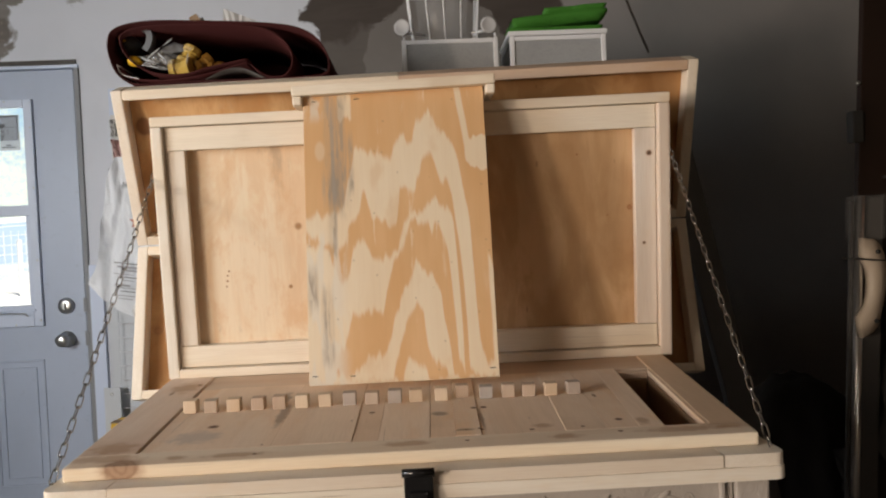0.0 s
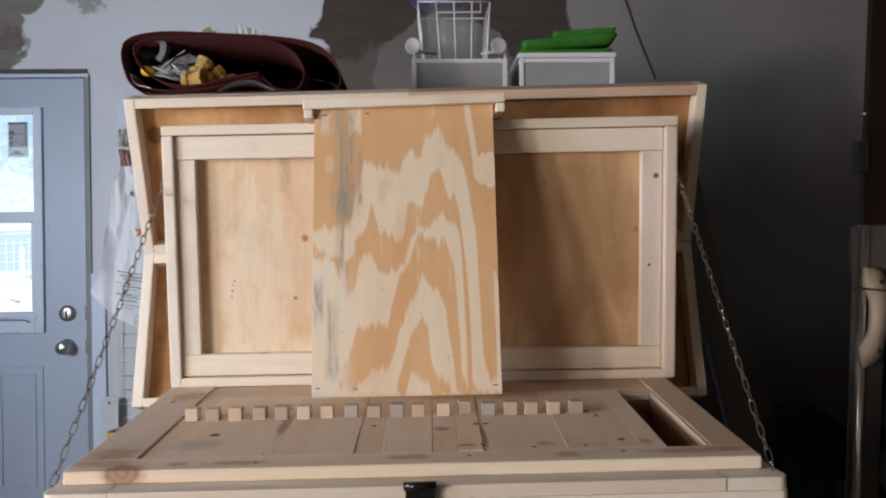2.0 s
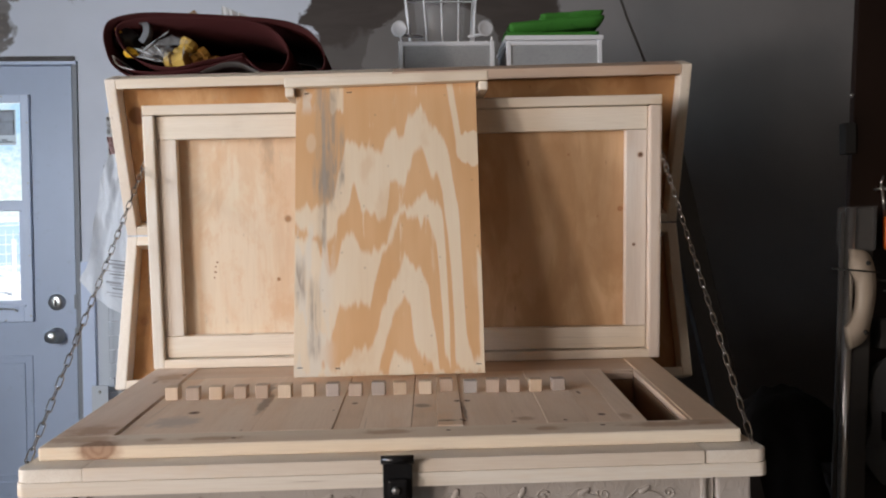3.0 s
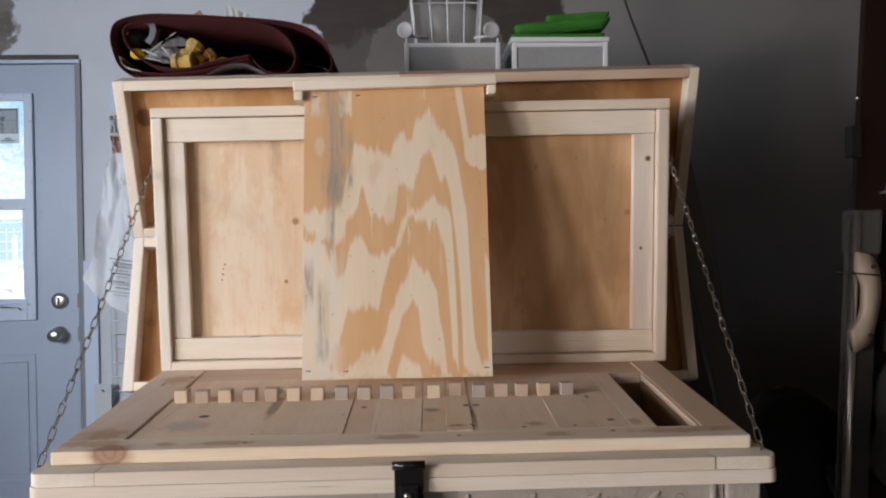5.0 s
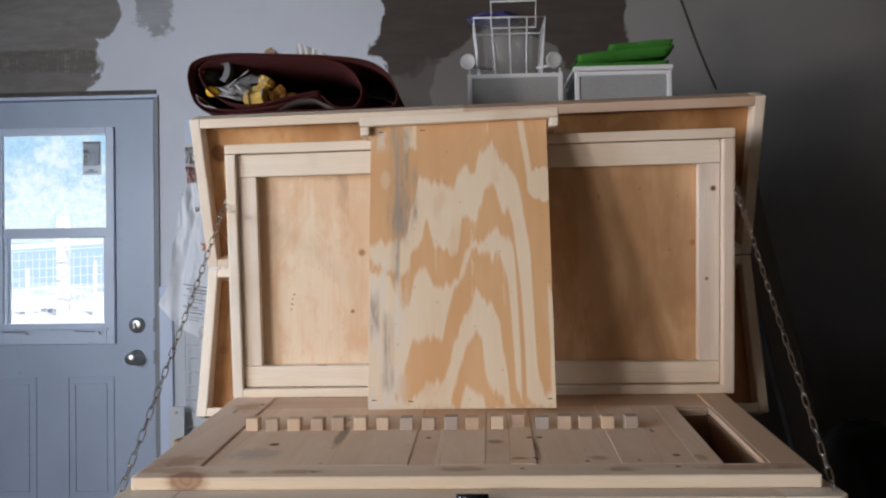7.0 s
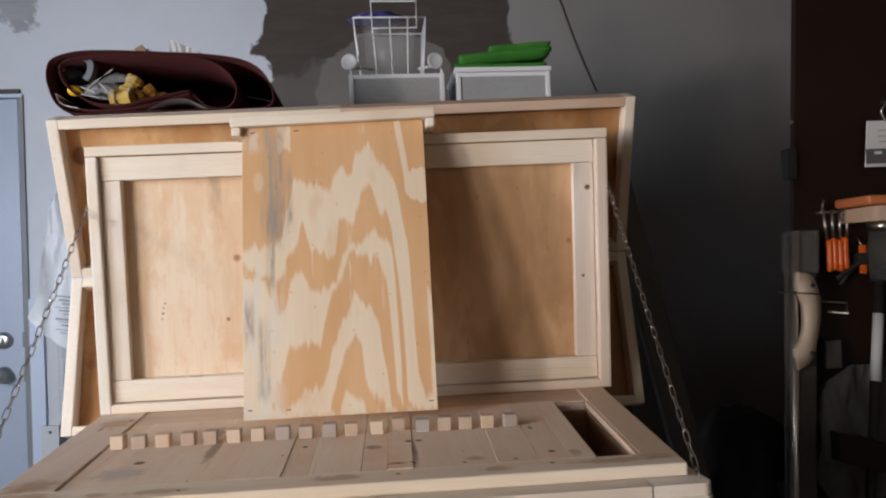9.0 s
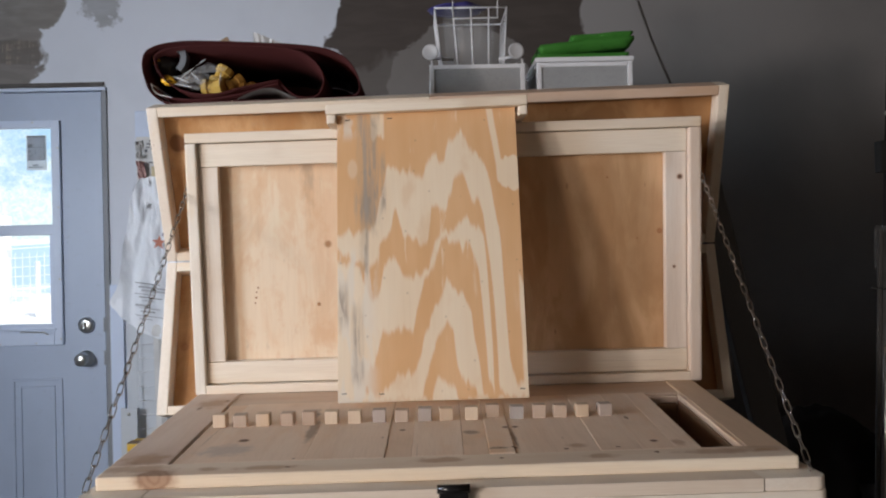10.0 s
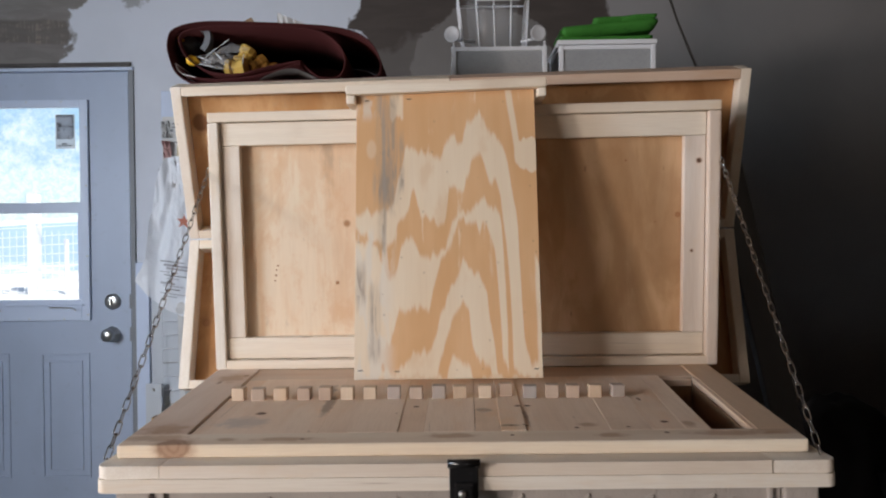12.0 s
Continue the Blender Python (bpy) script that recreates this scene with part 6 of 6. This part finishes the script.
def shade_sack():
    # the black body is added for the dark corner; the loose film is real
    s = thing("shade_sack", (1.20, 2.62, 0), "black sack beside the cabinet, added for the shade there", "sack")
    bm = bmesh.new()
    bmesh.ops.create_icosphere(bm, subdivisions=5, radius=1.0)
    for v in bm.verts:
        d = v.co.copy()
        fold = noise.fractal(Vector((d.x * 2.2, d.y * 2.2, d.z * 1.1 + 4)), 0.9, 2.1, 5)
        wide = 1.0 - 0.35 * max(0.0, d.z) ** 2
        v.co = Vector((1.21 + 0.34 * d.x * wide * (1 + 0.10 * fold), 2.65 + 0.27 * d.y * wide * (1 + 0.12 * fold), max(0.0, 0.37 + 0.40 * d.z * (1 + 0.08 * fold))))
    part("sack_body", bm, SACK, s, smooth=True)
    part("loose_film", sheet((1.185, 2.345, 0.60), (0.130, 0, 0.01), (0.015, -0.02, -0.150), 0.030, 12.5, 18, 22), BAG_GREY, s, "loose fold of smoky film", smooth=True)


cabinet()
shade_sack()
feather_edge()
screwdrivers()
ledge_and_jar()
package()
low_right()


# ---- between the door and the lid ----
def hanging_bags():
    plate = thing("wall_plate", (-1.24, WALL_Y, 1.9), "small white metal wall plate with screws", "bracket")
    board("plate", (-1.278, WALL_Y - 0.010, 1.835), (-1.180, WALL_Y - 0.001, 1.950), TRIM_PAINT, plate, bevel=0.003)
    for x, z in ((-1.200, 1.862), (-1.200, 1.925)):
        lathe("screw", [(0, 0.006), (0.003, 0.004)], (x, WALL_Y - 0.010, z), (0, -1, 0), GREY_STEEL, plate, sides=10)
    p = thing("hung_papers", (-1.21, 3.38, 1.6), "printed leaflets and packets tucked behind the bag", "paper")
    board("leaflet", (-1.262, 3.375, 1.625), (-1.09, 3.379, 1.835), PAPER, p, bevel=0)
    rnd = random.Random(5)
    part("packet", sheet((-1.264, 3.358, 1.812), (0.036, 0, 0.004), (0.006, 0, -0.070), 0.012, 4.4, 10, 14), GREY_BOARD, p, "crumpled grey packet")
    part("packet", sheet((-1.256, 3.352, 1.732), (0.034, 0, -0.004), (0.008, 0, -0.076), 0.014, 8.4, 10, 14), PINK, p, "crumpled reddish packet")
    board("card", (-1.224, 3.362, 1.760), (-1.130, 3.366, 1.822), PAPER, p, "white printed card", bevel=0)
    for x0, x1, z0, z1 in ((-1.214, -1.196, 1.800, 1.806), (-1.205, -1.192, 1.812, 1.817), (-1.218, -1.200, 1.786, 1.791), (-1.196, -1.184, 1.778, 1.794), (-1.222, -1.212, 1.770, 1.780)):
        board("print_patch", (x0, 3.3595, z0), (x1, 3.3615, z1), INK, p, bevel=0)
    board("card", (-1.196, 3.357, 1.650), (-1.130, 3.361, 1.708), BUFF, p, "buff card", bevel=0)
    board("card_line", (-1.206, 3.3555, 1.722), (-1.150, 3.357, 1.727), INK, p, bevel=0)
    for n in range(6):
        x = -1.244 + 0.0105 * n
        bm = add_box(bmesh.new(), (x, 3.336 - 0.004 * n, 1.395 + 0.018 * n), (x + (0.010 if n % 2 else 0.005), 3.372 - 0.004 * n, 1.612 - 0.008 * n), 0.0015)
        for v in bm.verts:
            v.co.x += 0.018 * math.sin((1.6 - v.co.z) * 9 + n)
        part("page_stack", bm, (PAPER, GREY_INK, CARDBOARD, PAPER, GREY_BOARD, PAPER)[n], p)
    b = thing("milky_bag", (-1.25, 3.33, 1.0), "crumpled milky plastic bag of newspapers hung on the wall", "plastic bag")

    side = ((0.0, 0.36), (0.14, 0.26), (0.41, 0.19), (0.62, 0.15), (0.70, 0.09), (0.765, 0.0), (0.89, 0.20), (0.95, 0.34), (1.0, 0.55))

    def shape(v):
        for (a, l0), (c, l1) in zip(side, side[1:]):
            if v <= c:
                return l0 + (l1 - l0) * (v - a) / (c - a), 0.55 + 0.45 * min(1, v * 1.7)
        return side[-1][1], 1.0
    part("film", sheet((-1.358, 3.290, 1.655), (0.37, 0, 0), (0, 0, -0.660), 0.032, 1.5, 34, 48, shape), FILM, b, smooth=True)
    part("film", sheet((-1.335, 3.335, 1.665), (0.36, 0, 0), (0, 0, -0.640), 0.018, 6.5, 26, 36, shape), FILM, b, smooth=True)
    part("top_wrap", sheet((-1.262, 3.325, 1.640), (0.14, 0, 0), (0, 0, -0.11), 0.045, 9.5, 16, 14), BAG_CLEAR, b, smooth=True)
    board("newspaper", (-1.235, 3.335, 1.015), (-1.03, 3.385, 1.235), PAPER, b, "folded printed newspaper", bevel=0.006)
    for n in range(11):
        z = 1.232 - 0.0145 * n
        x0 = -1.240 + 0.012 * (n % 3) + 0.006 * rnd.random()
        tilt = Matrix.Translation((x0, 3.262, z)) @ pose(0, 0, 0, 0, 9, 0)
        tall = 0.008 if n in (1, 2, 6) else 0.003
        board("print_bar", (0, 0, -tall), (0.04 + 0.08 * rnd.random(), 0.0014, 0), GREY_INK if n % 4 else INK, b, bevel=0, matrix=tilt)
    bm = bmesh.new()
    star = [(0.030 if q % 2 == 0 else 0.013, 0.63 * q + 0.2) for q in range(10)]
    for y in (3.262, 3.2634):
        bm.faces.new([bm.verts.new((-1.139 + r * math.cos(t), y, 1.388 + r * math.sin(t))) for r, t in star])
    part("print_patch", bm, RED_PRINT, b, "small red printed star")
    board("print_patch", (-1.125, 3.2605, 1.412), (-1.108, 3.2618, 1.428), PURPLE, b, "small blue printed mark", bevel=0)
    lathe("bottle", [(0, 0.030), (0.008, 0.036), (0.07, 0.036), (0.075, 0.030)], (-1.185, 3.322, 1.035), (1, 0, -0.25), PAPER, b, "white bottle seen through the film", sides=16)
    lathe("bottle_cap", [(0, 0.031), (0.045, 0.031), (0.05, 0.027)], (-1.112, 3.322, 1.017), (1, 0, -0.25), LABEL_BLUE, b, "pale blue cap", sides=16)


def leaning_stuff():
    s = thing("grey_sheet", (-1.1, 3.36, 0), "smooth grey board sheet leaning on the wall", "board")
    board("sheet", (-1.318, 3.375, 0.0), (-0.70, 3.395, 1.06), GREY_SHEET, s, bevel=0.002)
    for n, (x, w, y, h, m) in enumerate(((-1.178, 0.022, 3.23, 1.05, PAPER), (-1.150, 0.026, 3.21, 1.045, GREY_BOARD))):
        b = thing("leaning_lath", (x, y, 0), "grey-white lath leaning on the wall", "lath", "leaning laths")
        bm = add_box(bmesh.new(), (x, y, 0), (x + w, y + 0.02, h), 0.002)
        for v in bm.verts:
            v.co.y += 0.11 * v.co.z / h
            v.co.x -= 0.055 * v.co.z / h - 0.035
        part("lath", bm, m, b)
    g = thing("wire_rack", (-1.05, 3.3, 0), "white wire grid rack standing against the wall", "wire rack")
    for n in range(15):
        z = 0.22 + 0.058 * n
        tube("cross_wire", [(-1.265, 3.345, z), (-0.72, 3.345, z)], 0.0016, WHITE_PLASTIC, g, sides=5)
    for n in range(7):
        x = -1.265 + 0.0908 * n
        tube("upright_wire", [(x, 3.350, 0.0), (x, 3.350, 1.04)], 0.0018, GREY_SHEET, g, sides=5)
    p = thing("metal_bracket", (-1.31, 3.3, 0), "pale steel upright with round bolts", "bracket")
    board("upright", (-1.330, 3.325, 0.0), (-1.262, 3.335, 0.715), GREY_SHEET, p, bevel=0.003)
    for z in (0.54, 0.69):
        lathe("bolt", [(0, 0.007), (0.004, 0.006), (0.006, 0.002)], (-1.297, 3.325, z), (0, -1, 0), STEEL, p, sides=10)
    t = thing("yellow_box", (-1.18, 3.2, 0.0), "tall yellow carton with a folded flap standing on the floor", "carton")
    board("carton", (-1.255, 3.185, 0.0), (-1.190, 3.29, 0.600), YELLOW, t, bevel=0.004)
    board("flap", (-1.255, 3.185, 0.6005), (-1.190, 3.235, 0.603), CARDBOARD, t, "folded carton flap", bevel=0.001)


hanging_bags()
leaning_stuff()
